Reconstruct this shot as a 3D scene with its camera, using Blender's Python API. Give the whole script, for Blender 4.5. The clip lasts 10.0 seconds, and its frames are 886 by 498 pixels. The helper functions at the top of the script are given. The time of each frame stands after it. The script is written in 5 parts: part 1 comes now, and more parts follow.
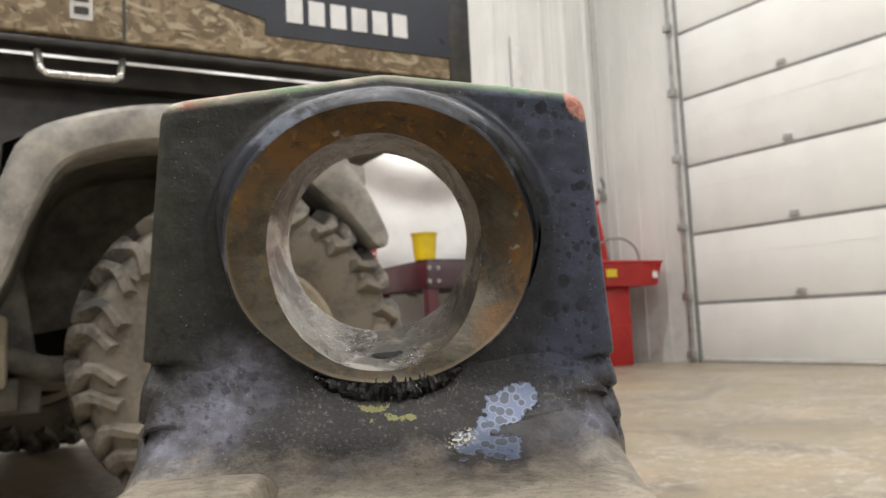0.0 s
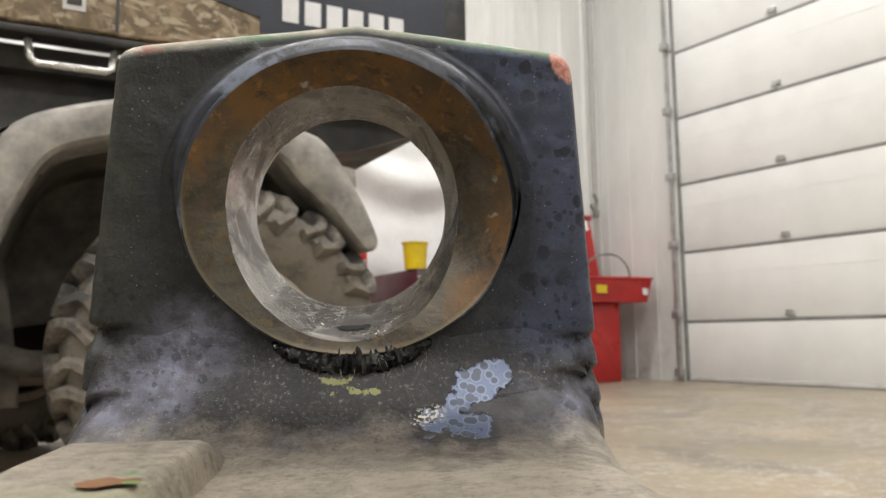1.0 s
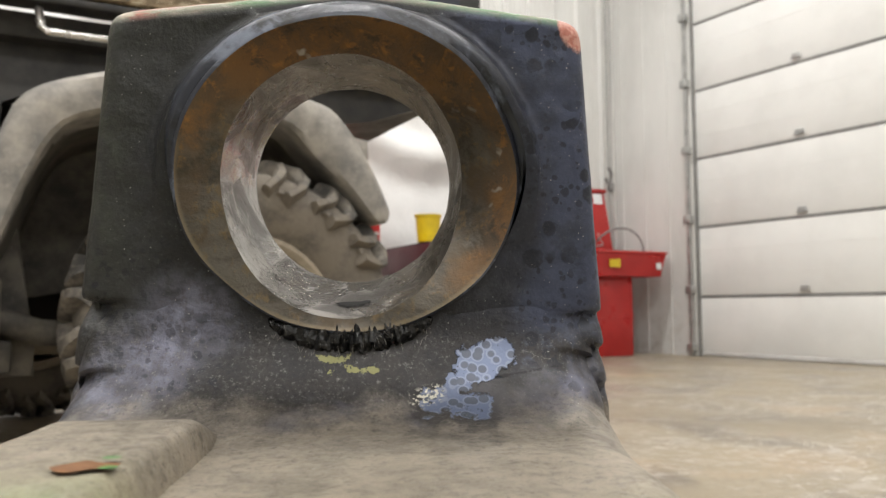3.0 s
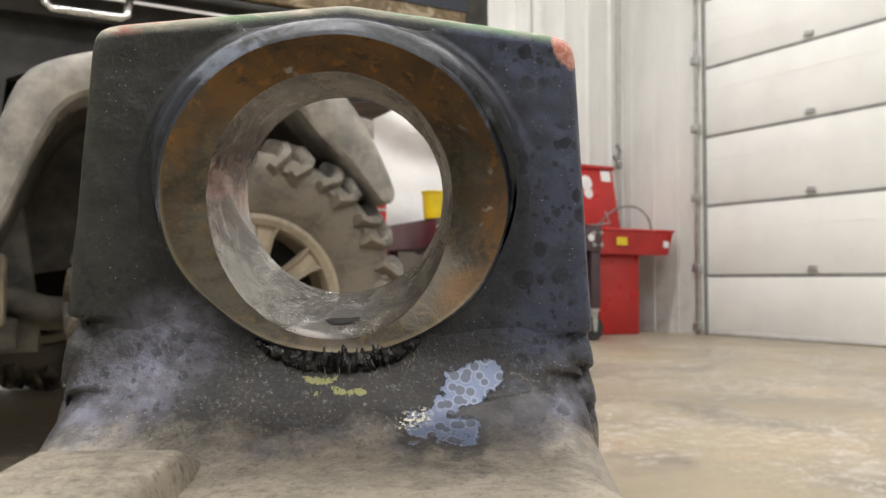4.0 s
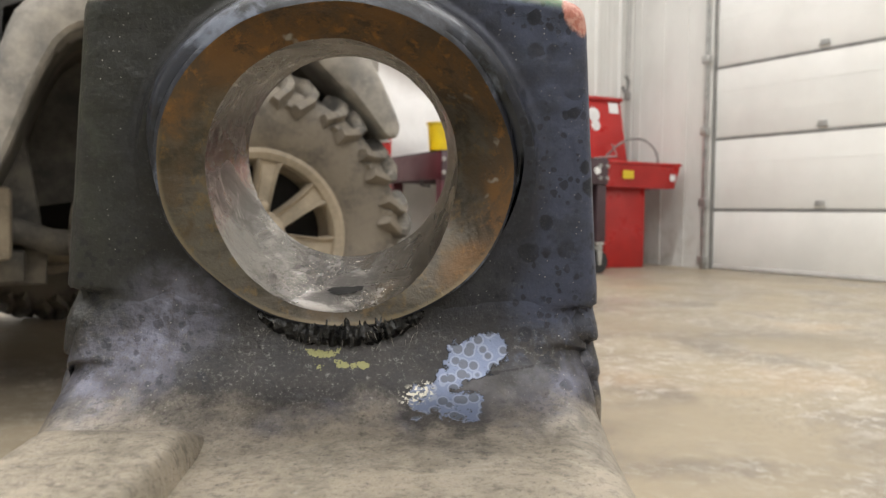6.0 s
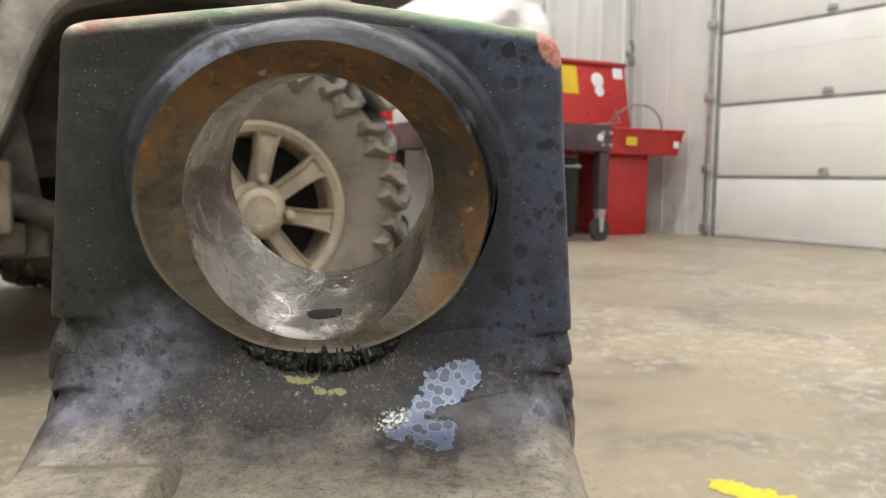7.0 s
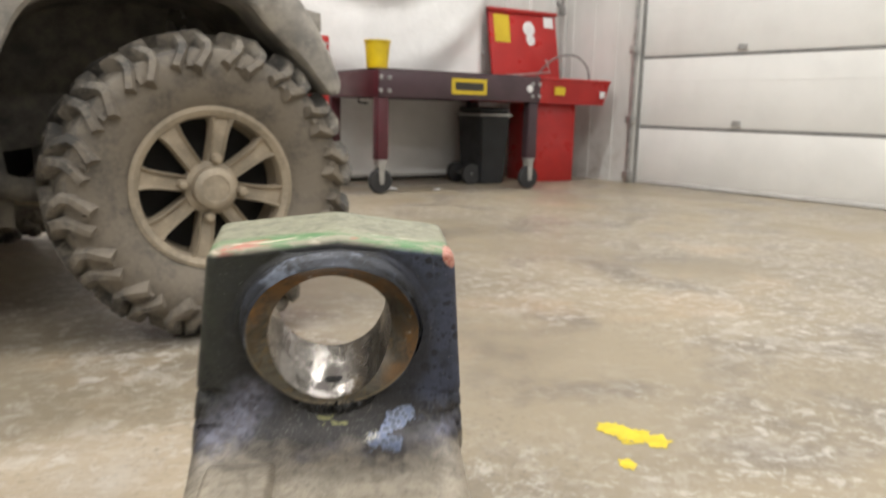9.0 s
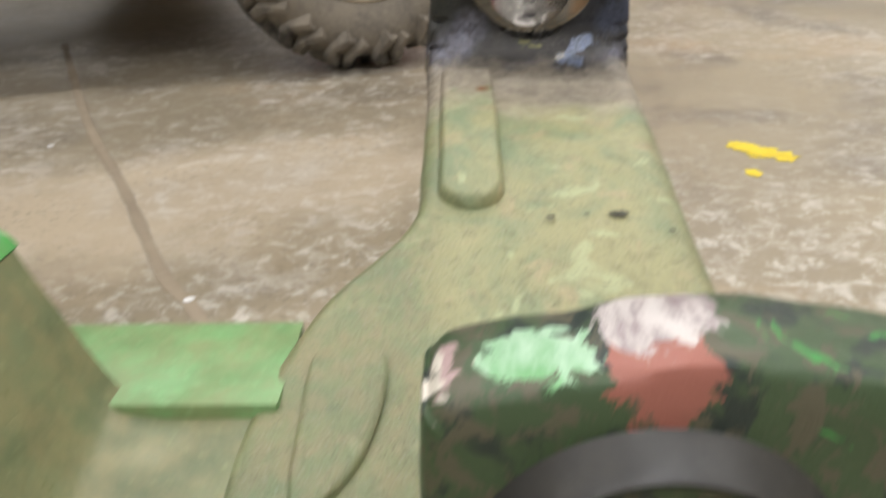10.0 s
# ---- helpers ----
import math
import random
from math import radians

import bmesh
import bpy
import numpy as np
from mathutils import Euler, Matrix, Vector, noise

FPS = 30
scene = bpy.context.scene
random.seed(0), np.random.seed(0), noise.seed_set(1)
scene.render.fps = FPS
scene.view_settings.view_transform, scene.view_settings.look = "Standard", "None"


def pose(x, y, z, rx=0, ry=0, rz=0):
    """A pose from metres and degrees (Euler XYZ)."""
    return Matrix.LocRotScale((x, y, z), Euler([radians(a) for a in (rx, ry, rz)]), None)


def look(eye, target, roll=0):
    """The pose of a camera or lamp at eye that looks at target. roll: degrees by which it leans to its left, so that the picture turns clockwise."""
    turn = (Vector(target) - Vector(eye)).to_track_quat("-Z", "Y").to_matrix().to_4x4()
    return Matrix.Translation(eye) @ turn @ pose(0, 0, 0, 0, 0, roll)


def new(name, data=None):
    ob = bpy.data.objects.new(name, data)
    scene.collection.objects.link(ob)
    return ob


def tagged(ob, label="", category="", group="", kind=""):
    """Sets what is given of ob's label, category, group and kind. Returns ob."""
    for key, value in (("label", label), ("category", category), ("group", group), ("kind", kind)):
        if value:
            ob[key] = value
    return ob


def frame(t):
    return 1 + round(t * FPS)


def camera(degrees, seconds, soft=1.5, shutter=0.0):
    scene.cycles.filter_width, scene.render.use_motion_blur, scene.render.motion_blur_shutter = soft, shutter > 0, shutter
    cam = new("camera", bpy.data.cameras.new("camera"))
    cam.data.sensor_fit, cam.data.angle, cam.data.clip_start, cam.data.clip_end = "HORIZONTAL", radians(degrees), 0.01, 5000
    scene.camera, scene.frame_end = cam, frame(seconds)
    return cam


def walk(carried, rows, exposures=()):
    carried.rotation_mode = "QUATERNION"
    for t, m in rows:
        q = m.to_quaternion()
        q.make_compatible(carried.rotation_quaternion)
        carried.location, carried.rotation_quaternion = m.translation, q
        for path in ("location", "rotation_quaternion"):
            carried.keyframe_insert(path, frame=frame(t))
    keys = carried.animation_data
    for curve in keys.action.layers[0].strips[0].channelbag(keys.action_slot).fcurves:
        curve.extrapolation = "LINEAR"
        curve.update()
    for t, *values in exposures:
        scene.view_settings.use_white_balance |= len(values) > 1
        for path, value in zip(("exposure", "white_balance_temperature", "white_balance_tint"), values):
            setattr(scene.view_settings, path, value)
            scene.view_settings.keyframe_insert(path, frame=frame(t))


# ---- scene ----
cam = camera(58.9, 10.0, soft=1.35, shutter=0.4)
cam.data.dof.use_dof = True
cam.data.dof.focus_distance = 0.225
cam.data.dof.aperture_fstop = 33.0
PATH = [
    (0, (0.11, 0.087, 0.387), (-0.144, 2.062, 0.574), -2.7),
    (0.5, (0.113, 0.096, 0.379), (-0.119, 2.071, 0.594), -1.8),
    (1, (0.113, 0.104, 0.375), (-0.119, 2.078, 0.592), -0.9),
    (1.5, (0.114, 0.106, 0.373), (-0.126, 2.08, 0.586), -0.7),
    (2, (0.116, 0.107, 0.372), (-0.131, 2.082, 0.57), -0.7),
    (2.5, (0.115, 0.109, 0.372), (-0.142, 2.085, 0.548), -0.6),
    (4, (0.12, 0.114, 0.389), (-0.166, 2.091, 0.473), 0.2),
    (4.5, (0.123, 0.114, 0.388), (-0.167, 2.092, 0.438), 0.4),
    (5, (0.121, 0.115, 0.397), (-0.172, 2.094, 0.403), 0.5),
    (5.5, (0.118, 0.118, 0.396), (-0.175, 2.096, 0.354), 0.6),
    (7, (0.127, 0.117, 0.418), (-0.176, 2.086, 0.235), 0.7),
    (7.5, (0.129, 0.117, 0.421), (-0.157, 2.084, 0.207), 0.8),
    (8, (0.129, 0.109, 0.429), (-0.14, 2.076, 0.19), 0.7),
    (8.2, (0.134, 0.08, 0.446), (-0.119, 2.049, 0.205), 0.6),
    (8.5, (0.14, 0.025, 0.483), (-0.053, 1.999, 0.222), 0.5),
    (9, (0.146, -0.082, 0.529), (0.016, 1.884, 0.181), 1.5),
    (9.2, (0.137, -0.146, 0.534), (-0.04, 1.798, 0.101), 1.4),
    (9.3, (0.135, -0.167, 0.53), (-0.078, 1.755, 0.021), 0.9),
    (9.4, (0.134, -0.185, 0.523), (-0.12, 1.702, -0.088), 0.1),
    (9.5, (0.137, -0.195, 0.518), (-0.15, 1.657, -0.181), -0.5),
    (9.8, (0.132, -0.23, 0.499), (-0.212, 1.56, -0.324), -0.3),
    (10, (0.126, -0.254, 0.484), (-0.27, 1.488, -0.415), -0.5),
]
walk(cam, [(t, look(eye, target, roll)) for t, eye, target, roll in PATH],
     exposures=[(0, -0.2), (2.7, -0.13), (4.5, -0.06), (7.0, 0.0), (9.0, -0.1), (10, -0.22)])

# ---- places: room corner, vehicle, casting; each a turned frame ----
ROOM = pose(0.695, 6.94, 0, 0, 0, 35)        # x: along the back wall to the corner (0), y: into the wall (0)
UTV = pose(-0.555, 1.69, 0, 0, 0, 35)        # x: along the vehicle, y: inwards
CAST = pose(0.0665, 0.318, 0.40, 0, 0, 12)   # the bored lug of the casting

# ---- light: strip lamps under the ceiling, dim night outside ----
CEIL = 4.2
world = bpy.data.worlds.new("world")
scene.world = world
world.use_nodes = True
world.node_tree.nodes["Background"].inputs[0].default_value = (0.55, 0.6, 0.7, 1)
world.node_tree.nodes["Background"].inputs[1].default_value = 0.05
LAMP_W = 62.0


def strip_light(x, y, turn):
    d = bpy.data.lights.new("strip_lamp", "AREA")
    d.shape, d.size, d.size_y, d.energy, d.color = "RECTANGLE", 2.3, 0.18, LAMP_W, (0.985, 0.972, 0.96)
    o = new("strip_lamp", d)
    o.matrix_world = ROOM @ pose(x, y, CEIL - 0.13, 0, 0, turn)
    return o


LAMPS = [(x, y) for x in (-1.6, -4.6, -7.6) for y in (-1.6, -4.2, -7.0, -9.6)]
for lx, ly in LAMPS:
    strip_light(lx, ly, 0)


# ---- materials ----
def mat(name):
    m = bpy.data.materials.new(name)
    m.use_nodes = True
    return m, m.node_tree, m.node_tree.nodes["Principled BSDF"]


class Nodes:
    """Short hand for building node trees."""

    def __init__(self, tree):
        self.t, self.n, self.l = tree, tree.nodes, tree.links
        self.co = self.n.new("ShaderNodeTexCoord").outputs["Object"]

    def put(self, socket, v):
        if hasattr(v, "is_linked"):
            self.l.new(v, socket)
        elif isinstance(v, (tuple, list)) and len(v) == 3 and socket.type == "RGBA":
            socket.default_value = (*v, 1)
        else:
            socket.default_value = v

    def noise(self, scale, detail=4, rough=0.55, dist=0.0, co=None, out="Fac"):
        n = self.n.new("ShaderNodeTexNoise")
        self.put(n.inputs["Vector"], co or self.co)
        n.inputs["Scale"].default_value, n.inputs["Detail"].default_value = scale, detail
        n.inputs["Roughness"].default_value, n.inputs["Distortion"].default_value = rough, dist
        return n.outputs["Color" if out == "Color" else 0]

    def voro(self, scale, feature="F1", co=None, out="Distance", rnd=1.0):
        n = self.n.new("ShaderNodeTexVoronoi")
        n.feature = feature
        self.put(n.inputs["Vector"], co or self.co)
        n.inputs["Scale"].default_value = scale
        n.inputs["Randomness"].default_value = rnd
        return n.outputs[out]

    def ramp(self, v, lo, hi, a=0.0, b=1.0):
        n = self.n.new("ShaderNodeMapRange")
        n.interpolation_type = "SMOOTHSTEP"
        self.put(n.inputs["Value"], v)
        for k, x in zip(("From Min", "From Max", "To Min", "To Max"), (lo, hi, a, b)):
            n.inputs[k].default_value = x
        return n.outputs[0]

    def math(self, op, a, b=0.0):
        n = self.n.new("ShaderNodeMath")
        n.operation = op
        self.put(n.inputs[0], a), self.put(n.inputs[1], b)
        return n.outputs[0]

    def mix(self, f, a, b):
        n = self.n.new("ShaderNodeMix")
        n.data_type = "RGBA"
        self.put(n.inputs[0], f), self.put(n.inputs[6], a), self.put(n.inputs[7], b)
        return n.outputs[2]

    def xyz(self, co=None):
        n = self.n.new("ShaderNodeSeparateXYZ")
        self.put(n.inputs[0], co or self.co)
        return n.outputs

    def stretch(self, sx, sy, sz, co=None):
        n = self.n.new("ShaderNodeMapping")
        self.put(n.inputs["Vector"], co or self.co)
        n.inputs["Scale"].default_value = (sx, sy, sz)
        return n.outputs[0]

    def bump(self, h, strength=0.3, dist=0.002, normal=None):
        n = self.n.new("ShaderNodeBump")
        self.put(n.inputs["Height"], h)
        n.inputs["Strength"].default_value, n.inputs["Distance"].default_value = strength, dist
        if normal:
            self.put(n.inputs["Normal"], normal)
        return n.outputs[0]

    def away(self, x, y, z, sx=1.0, sy=1.0, sz=1.0):
        """Distance of the point from a place, with its axes stretched."""
        n = self.n.new("ShaderNodeVectorMath")
        n.operation = "SUBTRACT"
        self.put(n.inputs[0], self.co)
        n.inputs[1].default_value = (x, y, z)
        m = self.n.new("ShaderNodeVectorMath")
        m.operation = "MULTIPLY"
        self.put(m.inputs[0], n.outputs[0])
        m.inputs[1].default_value = (sx, sy, sz)
        k = self.n.new("ShaderNodeVectorMath")
        k.operation = "LENGTH"
        self.put(k.inputs[0], m.outputs[0])
        return k.outputs["Value"]


def capsule(k, x, z, a, b):
    """Distance in the x-z plane from the line a to b."""
    (ax, az), (bx, bz) = a, b
    l2 = (bx - ax) ** 2 + (bz - az) ** 2
    px, pz = k.math("SUBTRACT", x, ax), k.math("SUBTRACT", z, az)
    t = k.math("ADD", k.math("MULTIPLY", px, (bx - ax) / l2), k.math("MULTIPLY", pz, (bz - az) / l2))
    t = k.math("MINIMUM", k.math("MAXIMUM", t, 0.0), 1.0)
    dx, dz = k.math("SUBTRACT", px, k.math("MULTIPLY", t, bx - ax)), k.math("SUBTRACT", pz, k.math("MULTIPLY", t, bz - az))
    return k.math("SQRT", k.math("ADD", k.math("MULTIPLY", dx, dx), k.math("MULTIPLY", dz, dz)))


def finish(k, b, colour, rough=0.5, metal=0.0, normal=None):
    k.put(b.inputs["Base Color"], colour), k.put(b.inputs["Roughness"], rough), k.put(b.inputs["Metallic"], metal)
    if normal:
        k.put(b.inputs["Normal"], normal)


def worn(name, base, dark, light, rough=0.55, metal=0.0, scale=8.0, bump=0.15, fine=120.0, dust=None, dusty=0.5):
    """Paint, plastic or metal with stains at two scales, a fine grain and an optional film of dust."""
    m, t, b = mat(name)
    k = Nodes(t)
    a, f = k.noise(scale, 5, 0.6), k.noise(fine, 3)
    c = k.mix(k.ramp(a, 0.35, 0.7), base, dark)
    c = k.mix(k.ramp(f, 0.55, 0.8, 0, 0.6), c, light)
    if dust:
        c = k.mix(k.ramp(k.noise(scale * 1.7, 6, 0.65), 0.3, 0.75, 0, dusty), c, dust)
    r = k.ramp(a, 0.3, 0.7, max(rough - 0.1, 0.05), min(rough + 0.12, 1))
    finish(k, b, c, r, metal, k.bump(f, bump, 0.002))
    return m


def plain(name, c, rough=0.5, metal=0.0):
    return worn(name, c, tuple(x * 0.8 for x in c), tuple(min(x * 1.15, 1) for x in c), rough, metal)


def concrete():
    m, t, b = mat("concrete")
    k = Nodes(t)
    big, mid, fine = k.noise(0.6, 5, 0.6, 0.2), k.noise(2.6, 9, 0.7, 0.3), k.noise(34, 6, 0.7)
    c = k.mix(k.ramp(big, 0.3, 0.72), (0.33, 0.275, 0.19), (0.235, 0.198, 0.142))
    c = k.mix(k.ramp(mid, 0.46, 0.66, 0, 0.8), c, (0.165, 0.138, 0.107))
    c = k.mix(k.ramp(k.noise(1.7, 6, 0.6), 0.55, 0.7, 0, 0.55), c, (0.40, 0.30, 0.19))
    p = k.xyz()
    rub = k.ramp(k.math("ADD", capsule(k, p[0], p[1], (-4.80, -4.34), (-4.30, -4.30)), k.math("MULTIPLY", k.math("SUBTRACT", k.noise(5, 7, 0.7, 0.4), 0.5), 0.45)), 0.08, 0.34, 1, 0)
    c = k.mix(k.math("MULTIPLY", rub, 0.55), c, (0.60, 0.50, 0.37))
    # scuffed pale patches, broken up at two scales
    area = k.ramp(k.noise(1.3, 4, 0.6), 0.36, 0.56)
    patch = k.math("MULTIPLY", k.math("MAXIMUM", k.math("MULTIPLY", k.ramp(k.noise(7, 10, 0.8, 0.3), 0.50, 0.62), 0.55), k.ramp(k.noise(24, 10, 0.82, 0.4), 0.50, 0.60)), area)
    c = k.mix(k.math("MULTIPLY", patch, 0.68), c, (0.62, 0.59, 0.54))
    speck = k.math("MULTIPLY", k.ramp(k.noise(75, 7, 0.8), 0.53, 0.62), k.ramp(k.noise(2.2, 4), 0.4, 0.6))
    c = k.mix(k.math("MULTIPLY", speck, 0.6), c, (0.10, 0.085, 0.07))
    c = k.mix(k.ramp(fine, 0.60, 0.78, 0, 0.45), c, (0.60, 0.56, 0.50))
    r = k.ramp(mid, 0.3, 0.7, 0.48, 0.30)
    finish(k, b, c, r, 0, k.bump(k.math("ADD", fine, k.math("MULTIPLY", patch, 0.6)), 0.25, 0.003))
    return m


def casting_steel():
    """Cast steel, scorched blue-black round the bore, with what is left of green paint along the arm."""
    m, t, b = mat("scorched_painted_casting")
    k = Nodes(t)
    p = k.xyz()
    x, y, z = p[0], p[1], p[2]
    big, mid, fine = k.noise(26, 5, 0.6, 0.5), k.noise(95, 6, 0.65, 0.3), k.noise(520, 4, 0.6)
    # scorched zone: slate blue to the right, greenish grey to the left; black round the boss, part soot, part painted
    # shade
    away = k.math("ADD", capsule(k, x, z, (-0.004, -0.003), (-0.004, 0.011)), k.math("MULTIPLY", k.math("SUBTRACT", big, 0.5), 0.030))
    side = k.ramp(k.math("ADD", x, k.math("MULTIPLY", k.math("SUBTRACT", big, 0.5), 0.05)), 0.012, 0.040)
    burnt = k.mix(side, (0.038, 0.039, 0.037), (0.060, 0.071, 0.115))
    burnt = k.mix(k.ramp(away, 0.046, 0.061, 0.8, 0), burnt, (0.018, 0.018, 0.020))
    burnt = k.mix(k.ramp(mid, 0.40, 0.75, 0, 0.55), burnt, (0.030, 0.032, 0.036))
    burnt = k.mix(k.ramp(k.noise(48, 6, 0.7, 0.6), 0.55, 0.75, 0, 0.35), burnt, (0.085, 0.088, 0.090))
    burnt = k.mix(k.math("MULTIPLY", k.ramp(z, -0.022, -0.036), k.ramp(k.noise(120, 7, 0.75, 0.3), 0.36, 0.60, 0.35, 1.0)), burnt, (0.036, 0.033, 0.031))
    # round dark drops of old oil, each with its own size, run together in places
    def drops(scale, least, most):
        warp = k.n.new("ShaderNodeVectorMath")
        warp.operation = "MULTIPLY_ADD"
        k.put(warp.inputs[0], k.noise(240, 3, 0.6, out="Color"))
        warp.inputs[1].default_value = (0.0022, 0.0022, 0.0022)
        k.put(warp.inputs[2], k.co)
        size = k.xyz(k.voro(scale, out="Color", co=warp.outputs[0]))[0]
        lim = k.math("ADD", least, k.math("MULTIPLY", k.math("POWER", size, 2.2), most - least))
        return k.ramp(k.math("SUBTRACT", k.voro(scale, co=warp.outputs[0]), lim), -0.06, 0.05, 1, 0)
    dots = k.math("MAXIMUM", drops(190, 0.05, 0.62), k.math("MULTIPLY", drops(430, 0.04, 0.60), 0.8))
    where = k.ramp(k.noise(40, 3), 0.36, 0.52)
    left = k.math("MULTIPLY", k.ramp(x, -0.028, -0.044), k.ramp(z, 0.002, -0.014))
    dots = k.math("MULTIPLY", dots, k.math("MULTIPLY", where, k.math("MAXIMUM", k.ramp(x, 0.018, 0.036), left)))
    burnt = k.mix(k.math("MULTIPLY", dots, 0.80), burnt, (0.016, 0.018, 0.024))
    # lilac heat bloom low on the lug, drops showing through it
    haze = k.noise(70, 7, 0.72, 0.4)
    bl = k.ramp(k.math("ADD", capsule(k, x, z, (-0.068, -0.049), (-0.047, -0.026)), k.math("MULTIPLY", k.math("SUBTRACT", haze, 0.5), 0.022)), 0.005, 0.017, 1, 0)
    bm_ = k.ramp(k.math("ADD", capsule(k, x, z, (-0.020, -0.0545), (0.020, -0.0545)), k.math("MULTIPLY", k.math("SUBTRACT", haze, 0.5), 0.022)), 0.002, 0.009, 0.75, 0)
    br = k.ramp(k.math("ADD", capsule(k, x, z, (0.040, -0.0530), (0.060, -0.0455)), k.math("MULTIPLY", k.math("SUBTRACT", haze, 0.5), 0.026)), 0.001, 0.011, 0.9, 0)
    bloom = k.math("MAXIMUM", bl, k.math("MAXIMUM", bm_, br))
    bloom = k.math("MULTIPLY", bloom, k.ramp(k.noise(60, 8, 0.72), 0.38, 0.58, 0.65, 1.0))
    lilac = k.mix(k.ramp(k.noise(190, 6, 0.75), 0.42, 0.62), (0.195, 0.198, 0.262), (0.10, 0.098, 0.118))
    burnt = k.mix(k.math("MULTIPLY", bloom, k.ramp(haze, 0.35, 0.6, 0.45, 0.85)), burnt, k.mix(k.math("MULTIPLY", dots, 0.75), lilac, (0.050, 0.050, 0.060)))
    # bare grey-brown foot of the lug
    sand = k.ramp(k.math("ADD", y, k.math("MULTIPLY", k.math("SUBTRACT", big, 0.5), 0.05)), -0.006, -0.045)
    foot = k.mix(sand, k.mix(k.ramp(mid, 0.35, 0.68), (0.29, 0.255, 0.21), (0.14, 0.125, 0.108)), k.mix(k.ramp(mid, 0.38, 0.7), (0.43, 0.375, 0.295), (0.26, 0.23, 0.18)))
    foot = k.mix(k.ramp(k.noise(330, 7, 0.78), 0.50, 0.64, 0, 0.55), foot, (0.075, 0.067, 0.058))
    foot = k.mix(k.ramp(fine, 0.6, 0.75, 0, 0.55), foot, (0.46, 0.44, 0.39))
    wob = k.math("ADD", k.math("MULTIPLY", k.math("SUBTRACT", big, 0.5), 0.022), k.math("MULTIPLY", k.math("SUBTRACT", haze, 0.5), 0.012))
    c = k.mix(k.math("MAXIMUM", k.ramp(k.math("ADD", z, wob), -0.0540, -0.0460, 1, 0), k.ramp(k.math("ADD", y, wob), -0.022, -0.010, 1, 0)), burnt, foot)
    # khaki film over green paint on the arm
    paint = k.mix(k.ramp(k.noise(18, 6, 0.62, 0.6), 0.4, 0.62), (0.29, 0.28, 0.14), (0.18, 0.225, 0.12))
    paint = k.mix(k.ramp(k.noise(42, 5, 0.6, 0.8), 0.56, 0.68, 0, 0.5), paint, (0.40, 0.30, 0.18))
    paint = k.mix(k.ramp(k.noise(30, 3, 0.5, 1.2), 0.6, 0.66, 0, 0.55), paint, (0.40, 0.44, 0.25))
    paint = k.mix(k.ramp(fine, 0.66, 0.8, 0, 0.6), paint, (0.07, 0.065, 0.045))
    paint = k.mix(k.ramp(k.noise(130, 7, 0.72), 0.5, 0.64, 0, 0.5), paint, (0.15, 0.145, 0.075))
    paint = k.mix(k.ramp(k.math("ABSOLUTE", k.math("ADD", x, 0.01)), 0.045, 0.075, 0, 0.55), paint, k.mix(k.ramp(mid, 0.4, 0.6), (0.10, 0.14, 0.06), (0.17, 0.15, 0.085)))
    gone = k.ramp(k.math("ADD", y, k.math("MULTIPLY", k.math("SUBTRACT", big, 0.5), 0.08)), -0.128, -0.07, 1, 0)
    c = k.mix(gone, c, paint)
    # green left along the upper edges, bitten by red primer
    topz = k.math("ADD", z, k.math("ADD", k.math("MULTIPLY", k.math("ABSOLUTE", k.math("ADD", x, 0.002)), 0.13), k.math("MULTIPLY", y, -0.12)))
    rim = k.ramp(topz, 0.0600, 0.0635)
    edge = k.mix(k.ramp(k.noise(60, 5, 0.65, 0.3, k.stretch(0.35, 1, 1)), 0.45, 0.57), (0.10, 0.22, 0.085), (0.28, 0.27, 0.19))
    edge = k.mix(k.ramp(k.noise(70, 4, 0.6, 0.2, k.stretch(0.4, 1, 1)), 0.56, 0.62), edge, (0.40, 0.15, 0.10))
    edge = k.mix(k.ramp(k.noise(80, 4, 0.6, 0.2, k.stretch(0.35, 1, 1)), 0.55, 0.63), edge, (0.58, 0.50, 0.38))
    edge = k.mix(k.ramp(y, 0.006, 0.018), edge, k.mix(k.ramp(mid, 0.4, 0.7), (0.24, 0.235, 0.16), (0.16, 0.165, 0.12)))
    c = k.mix(rim, c, edge)
    # red primer on the right corner, green film down the left edge
    chip = k.ramp(k.math("ADD", k.away(0.0575, -0.004, 0.054, 1.2, 0.5, 0.9), k.math("MULTIPLY", k.math("SUBTRACT", mid, 0.5), 0.008)), 0.0058, 0.007, 1, 0)
    c = k.mix(chip, c, k.mix(k.ramp(fine, 0.4, 0.6), (0.42, 0.16, 0.12), (0.55, 0.30, 0.24)))
    lefty = k.math("MULTIPLY", k.ramp(x, -0.06, -0.072), k.math("MULTIPLY", k.ramp(z, -0.03, 0.02), k.ramp(mid, 0.4, 0.6)))
    c = k.mix(k.math("MULTIPLY", lefty, 0.35), c, (0.11, 0.125, 0.08))
    # dust grains and fine scratches
    grain = k.math("MULTIPLY", k.ramp(k.voro(520), 0.10, 0.06), k.ramp(k.noise(60, 3), 0.45, 0.6))
    c = k.mix(k.math("MULTIPLY", grain, 0.75), c, (0.46, 0.45, 0.42))
    scr = k.math("MULTIPLY", k.ramp(k.noise(70, 8, 0.8, 0.0, k.stretch(0.35, 1.0, 3.5)), 0.60, 0.66), k.ramp(k.noise(22, 2), 0.4, 0.55))
    c = k.mix(k.math("MULTIPLY", scr, 0.5), c, (0.02, 0.02, 0.022))
    gritty = k.noise(760, 5, 0.8)
